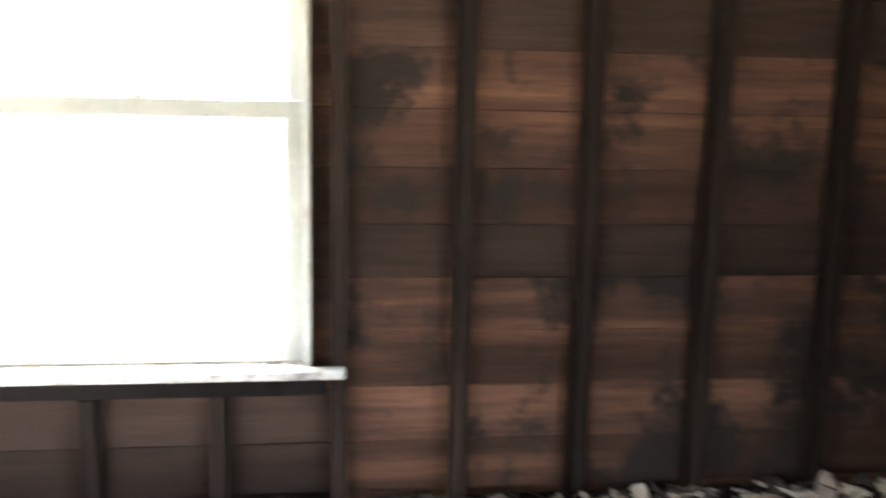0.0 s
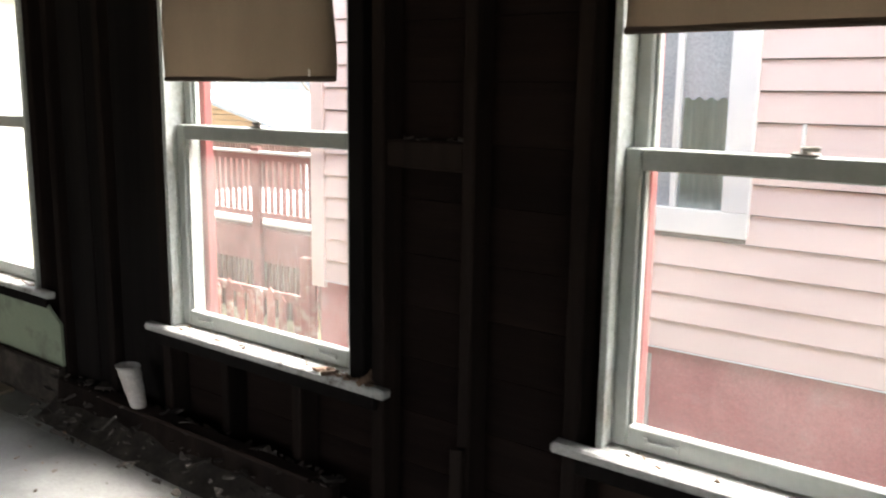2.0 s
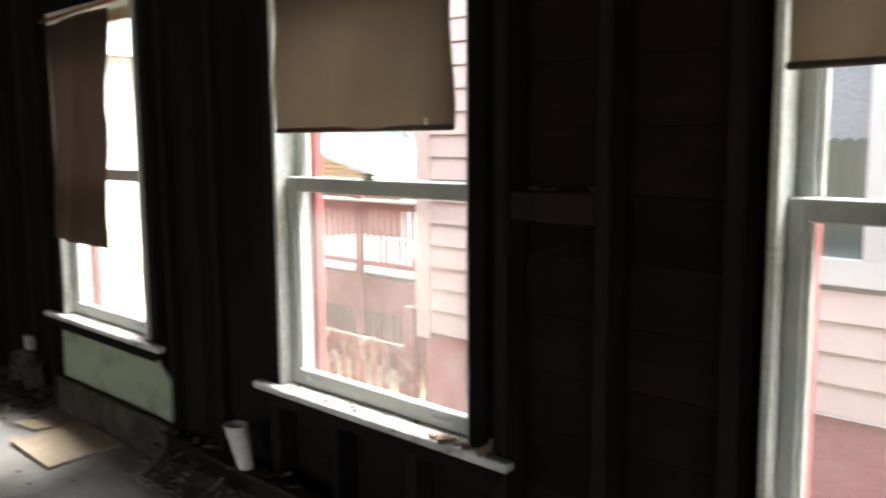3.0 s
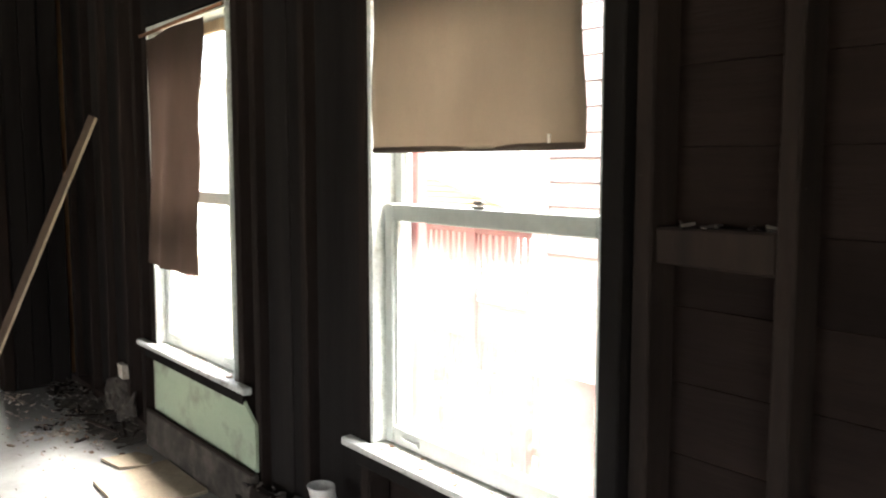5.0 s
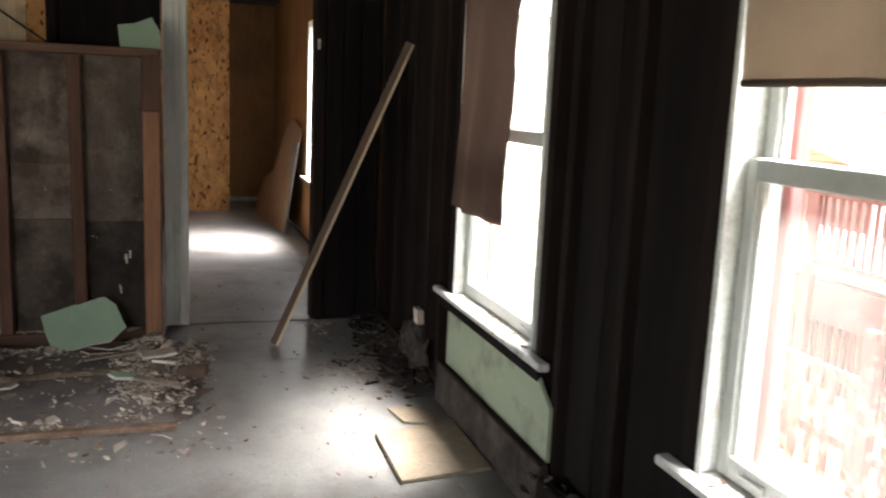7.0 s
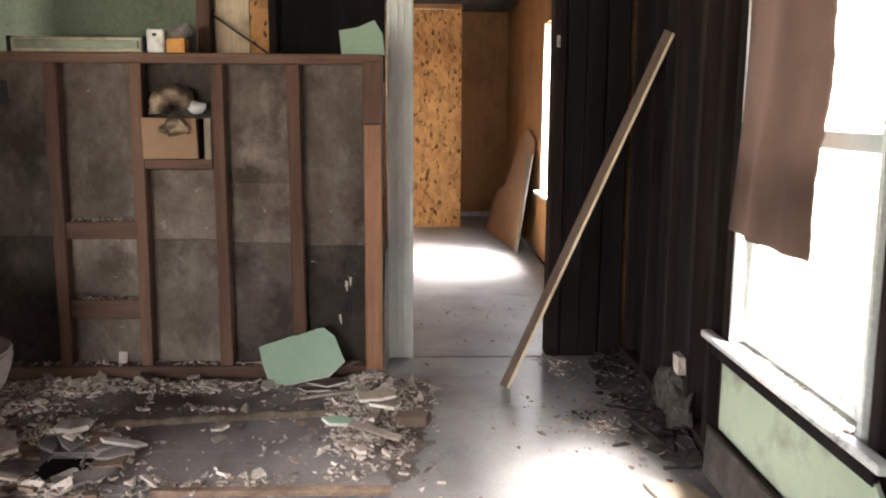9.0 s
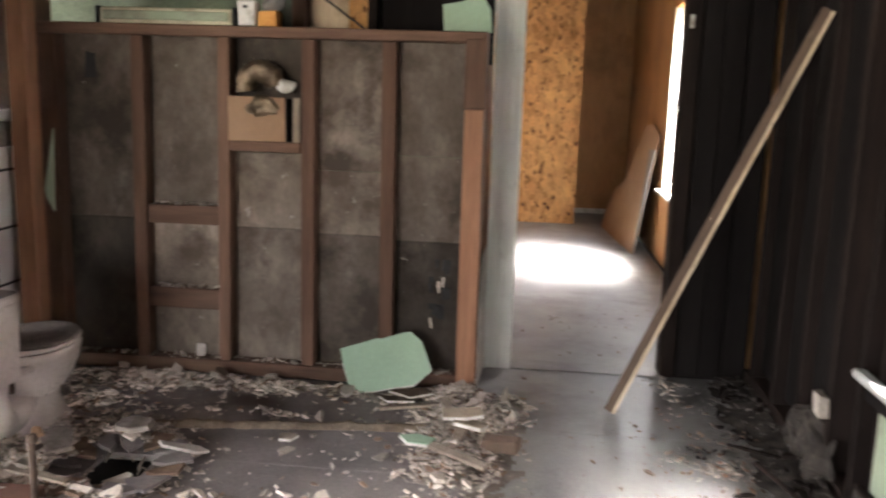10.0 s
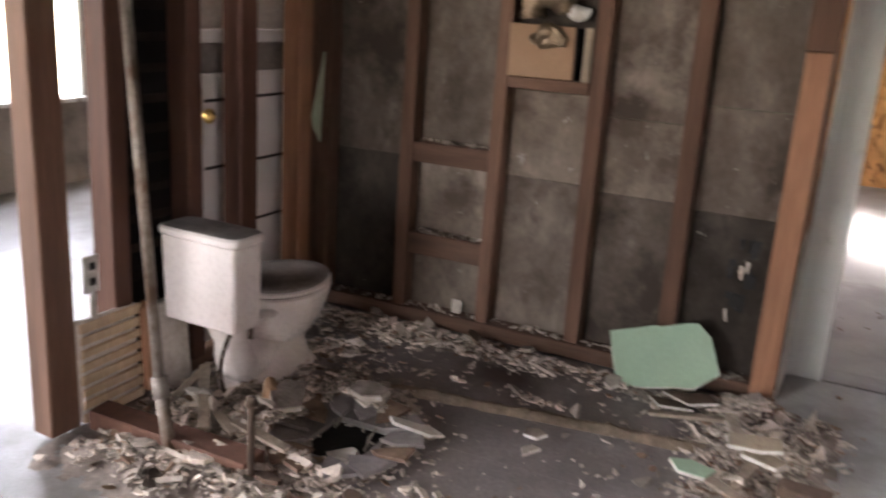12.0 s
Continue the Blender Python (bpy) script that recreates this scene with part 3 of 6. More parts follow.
    # outer trim
    for x0, x1 in ((a - 0.07, a + 0.045), (b - 0.045, b + 0.07)):
        block("outer_casing", (x0, 3.462, ZS - 0.03), (x1, 3.5, ZH + 0.05), M_REDTRIM, w, "dull red outer casing")
    return w


make_window(1, *WINDOWS[0], (-1.62, -0.466), M_THINHAZE, M_WHITE)
make_window(2, *WINDOWS[1], (-3.5, -2.222), M_HAZE, M_WHITE)
make_window(3, *WINDOWS[2], (-5.55, -4.26), M_HAZE, M_PLYPALE)


for nm, x0, z0, w_, h_, mt, lb in (("paper_scrap", -4.56, 1.72, 0.035, 0.055, M_CARD, "small brown leaf stuck to the pane"), ("paper_scrap", -4.6, 1.47, 0.11, 0.1, M_PLYPALE, "torn yellowed paper stuck to the pane"), ("paper_scrap", -4.62, 1.36, 0.14, 0.035, M_PLYPALE, "torn yellowed paper stuck to the pane")):
    pr = random.Random(int(z0 * 100))
    part(nm, prism(bmesh.new(), [(x0 + w_ * (0.5 + (0.5 + 0.18 * pr.uniform(-1, 1)) * math.cos(k / 11 * 6.283)), z0 + h_ * (0.5 + (0.5 + 0.2 * pr.uniform(-1, 1)) * math.sin(k / 11 * 6.283))) for k in range(11)], 0.001, Matrix.Translation((0, 3.3985, 0))), mt, None, lb, category="paper")


def roller_blind(a, b, zb, sag, seed):
    """A cloth roller blind, drawn part way down, with a hem bar and creases."""
    r = random.Random(seed)
    t = thing("roller_blind", ((a + b) / 2, 3.285, ZH), "drab beige roller blind pulled half down, creased and dusty", "blind", "roller blinds")
    bm = bmesh.new()
    nx, nz = 26, 30
    grid = []
    for j in range(nz + 1):
        row = []
        for i in range(nx + 1):
            u, v = i / nx, j / nz
            x = a + (b - a) * u + 0.006 * math.sin(5 * v + seed) * (u - 0.5)
            zz = ZH - 0.03 + (zb - ZH + 0.03) * v + sag * (u - 0.5) * v
            y = 3.283 + 0.010 * math.sin(9 * u + 3 * v + seed) * v + 0.008 * math.sin(2.5 * (u + v) * 3.14) * v
            row.append(bm.verts.new((x, y, zz)))
        grid.append(row)
    for j in range(nz):
        for i in range(nx):
            bm.faces.new((grid[j][i], grid[j][i + 1], grid[j + 1][i + 1], grid[j + 1][i]))
    bmesh.ops.solidify(bm, geom=bm.faces[:], thickness=0.0016)
    part("cloth", bm, M_BLIND, t, smooth=True)
    bm = tube(bmesh.new(), (a, 3.285, zb + 0.004 - sag / 2), (b, 3.285, zb + 0.004 + sag / 2), 0.009)
    part("hem_bar", bm, M_CURTAIN, t, "dark hem of the blind", smooth=True)
    part("roller", tube(bmesh.new(), (a - 0.01, 3.285, ZH - 0.03), (b + 0.01, 3.285, ZH - 0.03), 0.02), M_BLIND, t, smooth=True)
    x = b - 0.1
    part("pull_tab", cube(bmesh.new(), (x, 3.268, zb + 0.012), (x + 0.008, 3.271, zb + 0.034), 0.001), M_PLASTIC, t, "small white pull tab")
    return t


roller_blind(-1.475, -0.615, 1.603, 0.0, 1)
roller_blind(-3.325, -2.45, 1.49, 0.0, 2)


def torn_curtain():
    """A stiff brown cloth that hangs over two thirds of the third window."""
    t = thing("curtain", (-5.0, 3.27, 2.07), "torn brown cloth curtain hanging stiffly over part of the window", "curtain")
    bm = bmesh.new()
    nx, nz = 24, 40
    r = random.Random(5)
    grid = []
    for j in range(nz + 1):
        v = j / nz
        row = []
        xr = -4.64 - 0.13 * v + 0.015 * math.sin(14 * v) + (r.uniform(-0.006, 0.006))
        xl = -5.345 + 0.02 * math.sin(4 * v)
        for i in range(nx + 1):
            u = i / nx
            bottom = 0.965 - 0.035 * u
            x = xl + (xr - xl) * u
            y = 3.275 + 0.014 * math.sin(6.5 * u + 1.0 + v) + 0.01 * math.sin(17 * u + 4 * v) * v - 0.012 * v
            row.append(bm.verts.new((x, y, 2.075 - 0.02 * (1 - u) + (bottom - 2.06) * v)))
        grid.append(row)
    for j in range(nz):
        for i in range(nx):
            bm.faces.new((grid[j][i], grid[j][i + 1], grid[j + 1][i + 1], grid[j + 1][i]))
    bmesh.ops.solidify(bm, geom=bm.faces[:], thickness=0.002)
    part("cloth", bm, M_CURTAIN, t, smooth=True)
    part("rod", tube(bmesh.new(), (-5.4, 3.277, 2.078), (-4.42, 3.277, 2.1), 0.008), M_NEWWOOD, t, "thin wooden rod", smooth=True)


torn_curtain()

# ---- floors ----
floor = thing("floor", (0, 0, 0), "dusty grey panel floor with worn seams and grit", "floor", kind="structure")
HOLE = (-5.66, -5.36, 0.66, 0.92)
SHEETS = []
for i in range(7):
    for j in range(6):
        x0 = -13.5 + 2.44 * i
        y0 = -3.0 + 1.22 * j - (0.02 if i % 2 else 0)
        SHEETS.append((x0, min(x0 + 2.44, 3.2), y0, min(y0 + 1.22, YF - 0.006)))
for a, b, c, d in SHEETS:
    hx0, hx1, hy0, hy1 = HOLE
    if a < hx0 and b > hx1 and c < hy0 and d > hy1:
        rects = [(a, hx0, c, d), (hx1, b, c, d), (hx0, hx1, c, hy0), (hx0, hx1, hy1, d)]
    elif a < hx1 and b > hx0 and c < hy1 and d > hy0:
        rects = [(a, max(a, hx0), c, d), (min(b, hx1), b, c, d), (max(a, hx0), min(b, hx1), c, max(c, hy0)), (max(a, hx0), min(b, hx1), min(d, hy1), d)]
    else:
        rects = [(a, b, c, d)]
    for p, q, r_, s in rects:
        if q - p > 0.01 and s - r_ > 0.01:
            block("floor_panel", (p + 0.0005, r_ + 0.0005, -0.018), (q - 0.0005, s - 0.0005, 0.0), M_FLOOR, floor, bevel=0.0006)
block("subfloor", (-13.6, -3.1, -0.42), (3.2, YB, -0.3), M_STUD, floor, bevel=0)

# the bathroom's second floor layer, with a broken hole
bm = bmesh.new()
hx0, hx1, hy0, hy1 = HOLE
for a, b, c, d in ((-6.6, hx0 + 0.02, 0.03, 2.02), (hx1 - 0.02, -5.26, 0.6, 2.05), (hx0 + 0.021, hx1 - 0.021, hy1 - 0.03, 2.03), (hx0 + 0.021, hx1 - 0.021, 0.03, hy0 + 0.03)):
    cube(bm, (a, c, 0.001), (b, d, 0.018))
part("underlay", bm, M_LINO, floor, "dark stained underlay of the former bathroom")
bm = bmesh.new()
rows_ = []
for k in range(91):
    u = k / 90
    y_ = 0.72 + 1.24 * u
    xm = -5.93 - 0.17 * u + 0.012 * noise.noise(Vector((y_ * 5, 0, 2)))
    wd = 0.045 + 0.018 * noise.noise(Vector((y_ * 9, 4, 0)))
    hg = 0.016 + 0.012 * noise.noise(Vector((y_ * 13, 8, 0)))
    rows_.append([bm.verts.new((xm + wd * a + 0.006 * noise.noise(Vector((y_ * 40, a * 3, 1))), y_, 0.017 + max(hg, 0.004) * b * (1 + 0.5 * noise.noise(Vector((y_ * 50, a * 7, 5)))))) for a, b in ((-1, 0), (-0.6, 0.55), (-0.25, 0.95), (0.1, 1), (0.45, 0.7), (0.8, 0.3), (1, 0))])
for a, b in zip(rows_, rows_[1:]):
    for k in range(6):
        bm.faces.new((a[k], b[k], b[k + 1], a[k + 1]))
bmesh.ops.recalc_face_normals(bm, faces=bm.faces)
part("dust_ridge", bm, M_RIDGE, floor, "ochre ridge of dust and fibres where a wall stood", smooth=True)
block("edge_strip", (-5.29, 1.2, 0.002), (-5.25, 2.06, 0.03), M_BITS, floor, "splintered edge strip", bevel=0.004, warp=0.005)
# ---- other walls and ceiling ----
bm = cube(bmesh.new(), (-13.6, -3.1, CEIL), (3.2, YB + 0.02, CEIL + 0.06))
x = -13.3
while x < 3.0:
    cube(bm, (x, -3.0, CEIL - 0.13), (x + 0.045, YF - 0.002, CEIL - 0.001), 0.004)
    x += 0.406
part("ceiling", bm, M_CEIL, None, "bare sooty ceiling joists and boards", category="ceiling", kind="structure")

wall_e = thing("wall_east", (1.5, 0, 0), "drab closing wall", "wall", kind="structure")
FILL_EW = (-1.7, 0.7, 0.5, 2.1)
bm = bmesh.new()
for a, b, c, d in ((-2.9, FILL_EW[0], 0, CEIL), (FILL_EW[1], YF + 0.08, 0, CEIL), (FILL_EW[0], FILL_EW[1], 0, FILL_EW[2]), (FILL_EW[0], FILL_EW[1], FILL_EW[3], CEIL)):
    cube(bm, (1.5, a, c), (1.6, b, d))
part("wall_board", bm, M_NEARBLACKPLANK, wall_e)
# unseen window, added to hold a fill lamp for the low stud wall
w = thing("window_7", (1.5, -0.5, FILL_EW[2]), "wide white framed window added unseen to hold a fill lamp", "window", kind="structure")
block("window_sill", (1.44, FILL_EW[0] - 0.05, FILL_EW[2] - 0.03), (1.51, FILL_EW[1] + 0.05, FILL_EW[2]), M_SILL, w)
for a in (FILL_EW[0] + 0.001, -0.525, FILL_EW[1] - 0.05):
    block("mullion", (1.502, a, FILL_EW[2] + 0.001), (1.56, a + 0.049, FILL_EW[3] - 0.001), M_JAMB, w)
# added fill, narrowed and aimed at the low stud wall
window_or_fill_lamp("window_light", (1.585, -0.5, 1.3), (-6.4, 0.8, 0.4), 2.3, 1.5, FILL_EAST, spread=90)
wall_s = thing("wall_south", (0, -2.85, 0), "drab painted wall with a bright window", "wall", kind="structure")
bm = bmesh.new()
# the second, wider opening is an unseen addition that brightens the bathroom
SW, FILL_TW = (-7.85, -6.75, 0.6, 2.05), (-4.3, -2.5, 0.6, 2.05)
for a, b, c, d in ((-13.4, SW[0], 0, CEIL), (SW[1], FILL_TW[0], 0, CEIL), (FILL_TW[1], 1.5, 0, CEIL), (SW[0], SW[1], 0, SW[2]), (SW[0], SW[1], SW[3], CEIL), (FILL_TW[0], FILL_TW[1], 0, FILL_TW[2]), (FILL_TW[0], FILL_TW[1], FILL_TW[3], CEIL)):
    cube(bm, (a, -2.97, c), (b, -2.85, d))
part("wall_board", bm, M_ROOM, wall_s)
for k, S in ((4, SW), (5, FILL_TW)):
    w = thing("window_%d" % k, ((S[0] + S[1]) / 2, -2.85, S[2]), "white framed window, bright with lamp light; the wide one is added unseen", "window", kind="structure")
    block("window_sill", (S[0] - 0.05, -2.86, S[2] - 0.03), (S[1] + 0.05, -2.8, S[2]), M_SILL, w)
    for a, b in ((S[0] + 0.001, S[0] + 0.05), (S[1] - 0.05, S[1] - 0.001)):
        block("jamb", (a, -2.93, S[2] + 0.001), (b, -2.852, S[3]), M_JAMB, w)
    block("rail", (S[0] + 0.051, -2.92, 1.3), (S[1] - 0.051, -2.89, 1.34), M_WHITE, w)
window_or_fill_lamp("window_light", ((SW[0] + SW[1]) / 2, -2.95, 1.32), ((SW[0] + SW[1]) / 2, 0, 1.0), 1.1, 1.45, LAMP_SOUTH)
# added fill, narrowed and aimed at the bathroom floor
window_or_fill_lamp("window_light", ((FILL_TW[0] + FILL_TW[1]) / 2, -2.95, 1.32), (-5.9, 1.0, 0.3), 1.75, 1.45, FILL_BACK, spread=115)
wall_w2 = thing("wall_west_room", (-8.6, -1.5, 0), "drab painted wall", "wall", kind="structure")
block("wall_board", (-8.7, -2.849, 0), (-8.6, -0.26, CEIL), M_ROOM, wall_w2, bevel=0)
block("wall_board", (-8.6, -0.36, 0), (-7.13, -0.26, CEIL), M_ROOM, wall_w2, bevel=0)

# ---- the end wall with the doorway ----
wall_w = thing("wall_west", (-7.06, 2, 0), "end wall with an open doorway and near-black boards", "wall", kind="structure")
D0, D1, DZ = 2.14, 2.93, 2.0
for lo, hi, mt in (((-7.12, -0.26, 0), (-7.0, 1.99, CEIL), M_MINTWALL), ((-7.12, D1 + 0.03, 0), (-7.0, YF - 0.002, CEIL), M_NEARBLACK), ((-7.12, 1.99, DZ + 0.05), (-7.0, D1 + 0.03, CEIL), M_NEARBLACK)):
    block("wall_board", lo, hi, mt, wall_w, bevel=0)
for a, b in ((2.965, 3.06), (3.065, 3.17), (3.175, 3.29)):
    block("charred_panel", (-6.998, a, 0.02), (-6.975, b, CEIL - 0.01), M_NEARBLACK, wall_w, warp=0.003)
door = thing("door_1", (-7.0, 2.53, 0), "open doorway with a pale green fluted casing on one side", "doorway", kind="structure")
bm = cube(bmesh.new(), (-7.0, 2.0, 0.0), (-6.982, 2.138, DZ + 0.02), 0.003)
for y0, y1, d in ((2.004, 2.022, 0.014), (2.05, 2.06, 0.008), (2.082, 2.094, 0.008), (2.116, 2.136, 0.012)):
    cube(bm, (-6.982, y0, 0.0), (-6.982 + d, y1, DZ + 0.02), 0.003)
part("casing", bm, M_CASING, door, "pale green fluted casing")
block("jamb", (-7.13, D0 - 0.012, 0.0), (-7.001, D0, DZ), M_CASING, door)
block("jamb", (-7.13, D1 - 0.042, 0.0), (-6.99, D1 + 0.028, DZ), M_STUD, door, "splintered brown door jamb", warp=0.004)
block("jamb", (-7.13, D0, DZ), (-6.99, D1 + 0.02, DZ + 0.03), M_LATH, door, "scuffed head jamb")
block("strike_plate", (-6.988, D1 - 0.03, 1.7), (-6.984, D1 - 0.012, 1.76), M_PLASTIC, door, "small pale plate")
block("threshold", (-7.13, D0 + 0.002, 0.001), (-6.98, D1 - 0.044, 0.006), M_FLOOR, door, "dusty threshold", warp=0.003)

# ---- the far room ----
far = thing("wall_far_room", (-12, 2, 0), "far room lined with strand board and orange plywood", "wall", kind="structure")
block("strand_panel", (-12.26, 1.47, 0.0005), (-12.2, 2.69, 2.44), M_OSB, far, "orange strand board panel")
block("strand_panel", (-12.26, 0.24, 0.0005), (-12.2, 1.462, 2.44), M_OSB, far, "orange strand board panel")
block("strand_panel", (-12.26, -0.3, 0.0005), (-12.2, 0.235, 2.44), M_OSB, far, "orange strand board panel")
block("upper_board", (-12.26, -0.3, 2.45), (-12.2, 2.69, CEIL), M_PLY, far)
block("return_board", (-13.2, 2.6, 0), (-12.262, 2.66, CEIL), M_PLY, far)
block("end_board", (-13.28, 2.5, 0), (-13.2, YB, CEIL), M_PLY, far)
block("side_board", (-12.26, -0.4, 0), (-7.13, -0.3, CEIL), M_PLY, far, bevel=0)
bm = bmesh.new()
for a, b, c, d in ((-13.2, FARWIN[0], 0, CEIL), (FARWIN[1], -7.13, 0, CEIL), (FARWIN[0], FARWIN[1], 0, 0.62), (FARWIN[0], FARWIN[1], 2.12, CEIL)):
    cube(bm, (a, YF + 0.02, c), (b, YB + 0.024, d))
part("window_side_board", bm, M_PLY, far)
block("skirting", (-13.198, 2.72, 0), (-13.18, 3.28, 0.06), M_PLASTIC, far, "broken pale skirting", warp=0.008)
w = thing("window_6", (-9.7, YF, 0.62), "bright white framed window in the far room", "window", kind="structure")
block("window_sill", (FARWIN[0] - 0.05, YF - 0.04, 0.59), (FARWIN[1] + 0.05, YF + 0.019, 0.62), M_SILL, w)
for a, b in ((FARWIN[0] + 0.001, FARWIN[0] + 0.05), (FARWIN[1] - 0.05, FARWIN[1] - 0.001)):
    block("jamb", (a, YF + 0.015, 0.621), (b, YB + 0.02, 2.119), M_JAMB, w)
block("rail", (FARWIN[0] + 0.051, YB - 0.02, 1.34), (FARWIN[1] - 0.051, YB + 0.01, 1.38), M_WHITE, w)
window_or_fill_lamp("window_light", (-9.725, YB + 0.05, 1.37), (-9.725, 0, 0.3), 1.05, 1.5, LAMP_FAR)

# leaning hardboard sheets
lean = Matrix.Translation((-10.5, 3.12, 0.0)) @ Matrix.Rotation(radians(5), 4, "Z") @ Matrix.Rotation(radians(-9.5), 4, "X")
OUT = [(0, 0), (-0.02, 0.3), (0.02, 0.75), (0.05, 1.07), (-0.35, 1.17), (-0.6, 1.14), (-0.78, 0.95), (-0.85, 0.72), (-1.05, 0.55), (-1.35, 0.46), (-1.6, 0.2), (-1.62, 0)]
part("hardboard_sheet", prism(bmesh.new(), [(x, z) for x, z in OUT][::-1], 0.008, lean), M_HARD, None, "broken brown hardboard sheet leaning on the wall", category="board", group="leaning sheets")
lean2 = Matrix.Translation((-10.5, 3.13, 0.0)) @ Matrix.Rotation(radians(-7.5), 4, "X")
part("hardboard_sheet", prism(bmesh.new(), [(0.06, 0), (0.12, 0.95), (-1.1, 0.9), (-1.2, 0)][::-1], 0.012, lean2), M_DUSTY, None, "grey-edged sheet leaning behind another sheet", category="board", group="leaning sheets")

# ---- the low stud wall of the former bathroom ----
XB = -6.555
low = thing("wall_bathroom", (XB, 1, 0), "low open stud wall backed with stained grey plasterboard", "wall", kind="structure")
Z1 = 1.63
for y, w, lean_ in ((-0.01, 0.07, 0), (0.408, 0.058, 0.01), (0.81, 0.055, 0.012), (1.2, 0.058, 0.0), (1.565, 0.058, -0.004), (1.935, 0.06, 0)):
    bm = cube(bmesh.new(), (XB - 0.085, y - w / 2, 0.09), (XB, y + w / 2, Z1 - 0.05), 0.004, 0.003)
    for v in bm.verts:
        v.co.y += lean_ * (v.co.z - 0.8)
    part("stud", bm, M_OLDWOOD, low)
block("top_plate", (XB - 0.09, -0.06, Z1 - 0.048), (XB + 0.002, 1.99, Z1), M_OLDWOODY, low, bevel=0.005, warp=0.003)
block("bottom_plate", (XB - 0.09, -0.06, 0.02), (XB + 0.002, 1.9, 0.088), M_OLDWOODY, low, bevel=0.005, warp=0.003)
for z0, z1 in ((0.735, 0.82), (0.335, 0.43)):
    block("blocking", (XB - 0.07, 0.44, z0), (XB - 0.006, 0.778, z1), M_OLDWOODY, low, "dusty cross blocking", warp=0.003)
block("blocking", (XB - 0.03, 0.842, 1.08), (XB + 0.004, 1.168, 1.125), M_OLDWOODY, low, "thin cross ledger", warp=0.002)
for y0, y1, z0, z1, mt in ((-0.06, 0.4, 0.05, 0.74, M_PLASTERDARK), (-0.06, 0.4, 0.742, 1.6, M_PLASTERMID), (0.402, 0.8, 0.05, 0.34, M_PLASTER), (0.402, 0.8, 0.342, 0.76, M_PLASTERLIGHT), (0.402, 0.8, 0.762, 1.6, M_PLASTER),
                           (0.802, 1.2, 0.05, 0.72, M_PLASTER), (0.802, 1.2, 0.722, 1.07, M_PLASTERLIGHT), (0.802, 1.2, 1.072, 1.6, M_PLASTERDARK), (1.202, 1.57, 0.05, 0.705, M_PLASTERMID), (1.202, 1.57, 0.707, 1.0, M_PLASTERLIGHT), (1.202, 1.57, 1.002, 1.6, M_PLASTER),
                           (1.572, 1.99, 0.05, 0.69, M_PLASTERDARK), (1.572, 1.99, 0.692, 1.08, M_PLASTER), (1.572, 1.99, 1.082, 1.6, M_PLASTERMID)):
    block("backing_panel", (XB - 0.1, y0, z0), (XB - 0.088, y1, z1), mt, low, bevel=0.001)
block("corner_post", (XB - 0.06, 1.9, 0.0), (XB + 0.03, 1.985, 1.3), M_NEWWOOD, low, "orange pine trimmer stud", bevel=0.004, warp=0.004)
block("corner_post", (XB - 0.07, 1.895, 1.302), (XB + 0.02, 1.99, 1.6), M_OLDWOOD, low, "darker upper trimmer stud", bevel=0.004, warp=0.003)
block("ragged_edge", (-6.98, 1.992, 0.0), (-6.66, 2.0, 0.62), M_GYPSUM, low, "torn plaster edge", warp=0.012)
block("ragged_edge", (-6.97, 1.985, 0.63), (-6.66, 1.996, 1.5), M_NEWWOOD, low, "raw wood edge", warp=0.006)
# torn spots: pale plaster bits, and black pieces for the dark inside holes
for k in range(16):
    y0, z0 = RND.uniform(1.75, 1.84), RND.uniform(0.28, 0.62)
    block("torn_patch", (XB - 0.087, y0, z0), (XB - 0.083, y0 + RND.uniform(0.004, 0.016 if k % 4 == 0 else 0.035), z0 + RND.uniform(0.02, 0.06)), M_RUBBLE if k % 4 == 0 else M_BLACK, low, warp=0.007, bevel=0)
block("torn_patch", (XB - 0.087, 0.13, 1.4), (XB - 0.083, 0.17, 1.51), M_BLACK, low, "black piece standing in for a dark hole in the backing", warp=0.015, bevel=0)

# recessed box with a foil duct in the stud bay
box = thing("duct_box", (XB + 0.02, 1.0, 1.12), "dusty cardboard box holding a crumpled foil duct", "box")
block("front_flap", (XB + 0.005, 0.835, 1.127), (XB + 0.012, 1.1, 1.325), M_HARD, box, warp=0.004)
block("side_flap", (XB - 0.06, 1.102, 1.127), (XB + 0.01, 1.112, 1.32), M_NEARBLACK, box, warp=0.004)
block("side_flap", (XB + 0.004, 1.135, 1.127), (XB + 0.011, 1.165, 1.325), M_CARD, box, warp=0.003)
duct = thing("flexible_duct", (XB, 1.0, 1.35), "crumpled brassy foil duct curling out of a box", "duct")
rings = []
for i in range(34):
    a_ = i / 33
    ang = radians(5 + 185 * a_)
    c = Vector((XB - 0.01 + 0.03 * math.sin(3 * a_), 0.99 + 0.075 * math.cos(ang), 1.365 + 0.075 * math.sin(ang)))
    tang = Vector((0, -math.sin(ang), math.cos(ang)))
    nrm, bi = Vector((1, 0, 0)), tang.cross(Vector((1, 0, 0)))
    r_ = 0.042 + (0.005 if i % 2 else -0.004)
    rings.append([c + r_ * (1 + 0.12 * math.sin(3 * k + i)) * (math.cos(k / 14 * 6.283) * nrm + math.sin(k / 14 * 6.283) * bi) for k in range(14)])
bm = loft(bmesh.new(), rings)
for v in bm.verts:
    v.co += 0.022 * noise.noise_vector(v.co * 20)
part("duct", bm, M_FOIL, duct, smooth=True)
bm = bmesh.new()
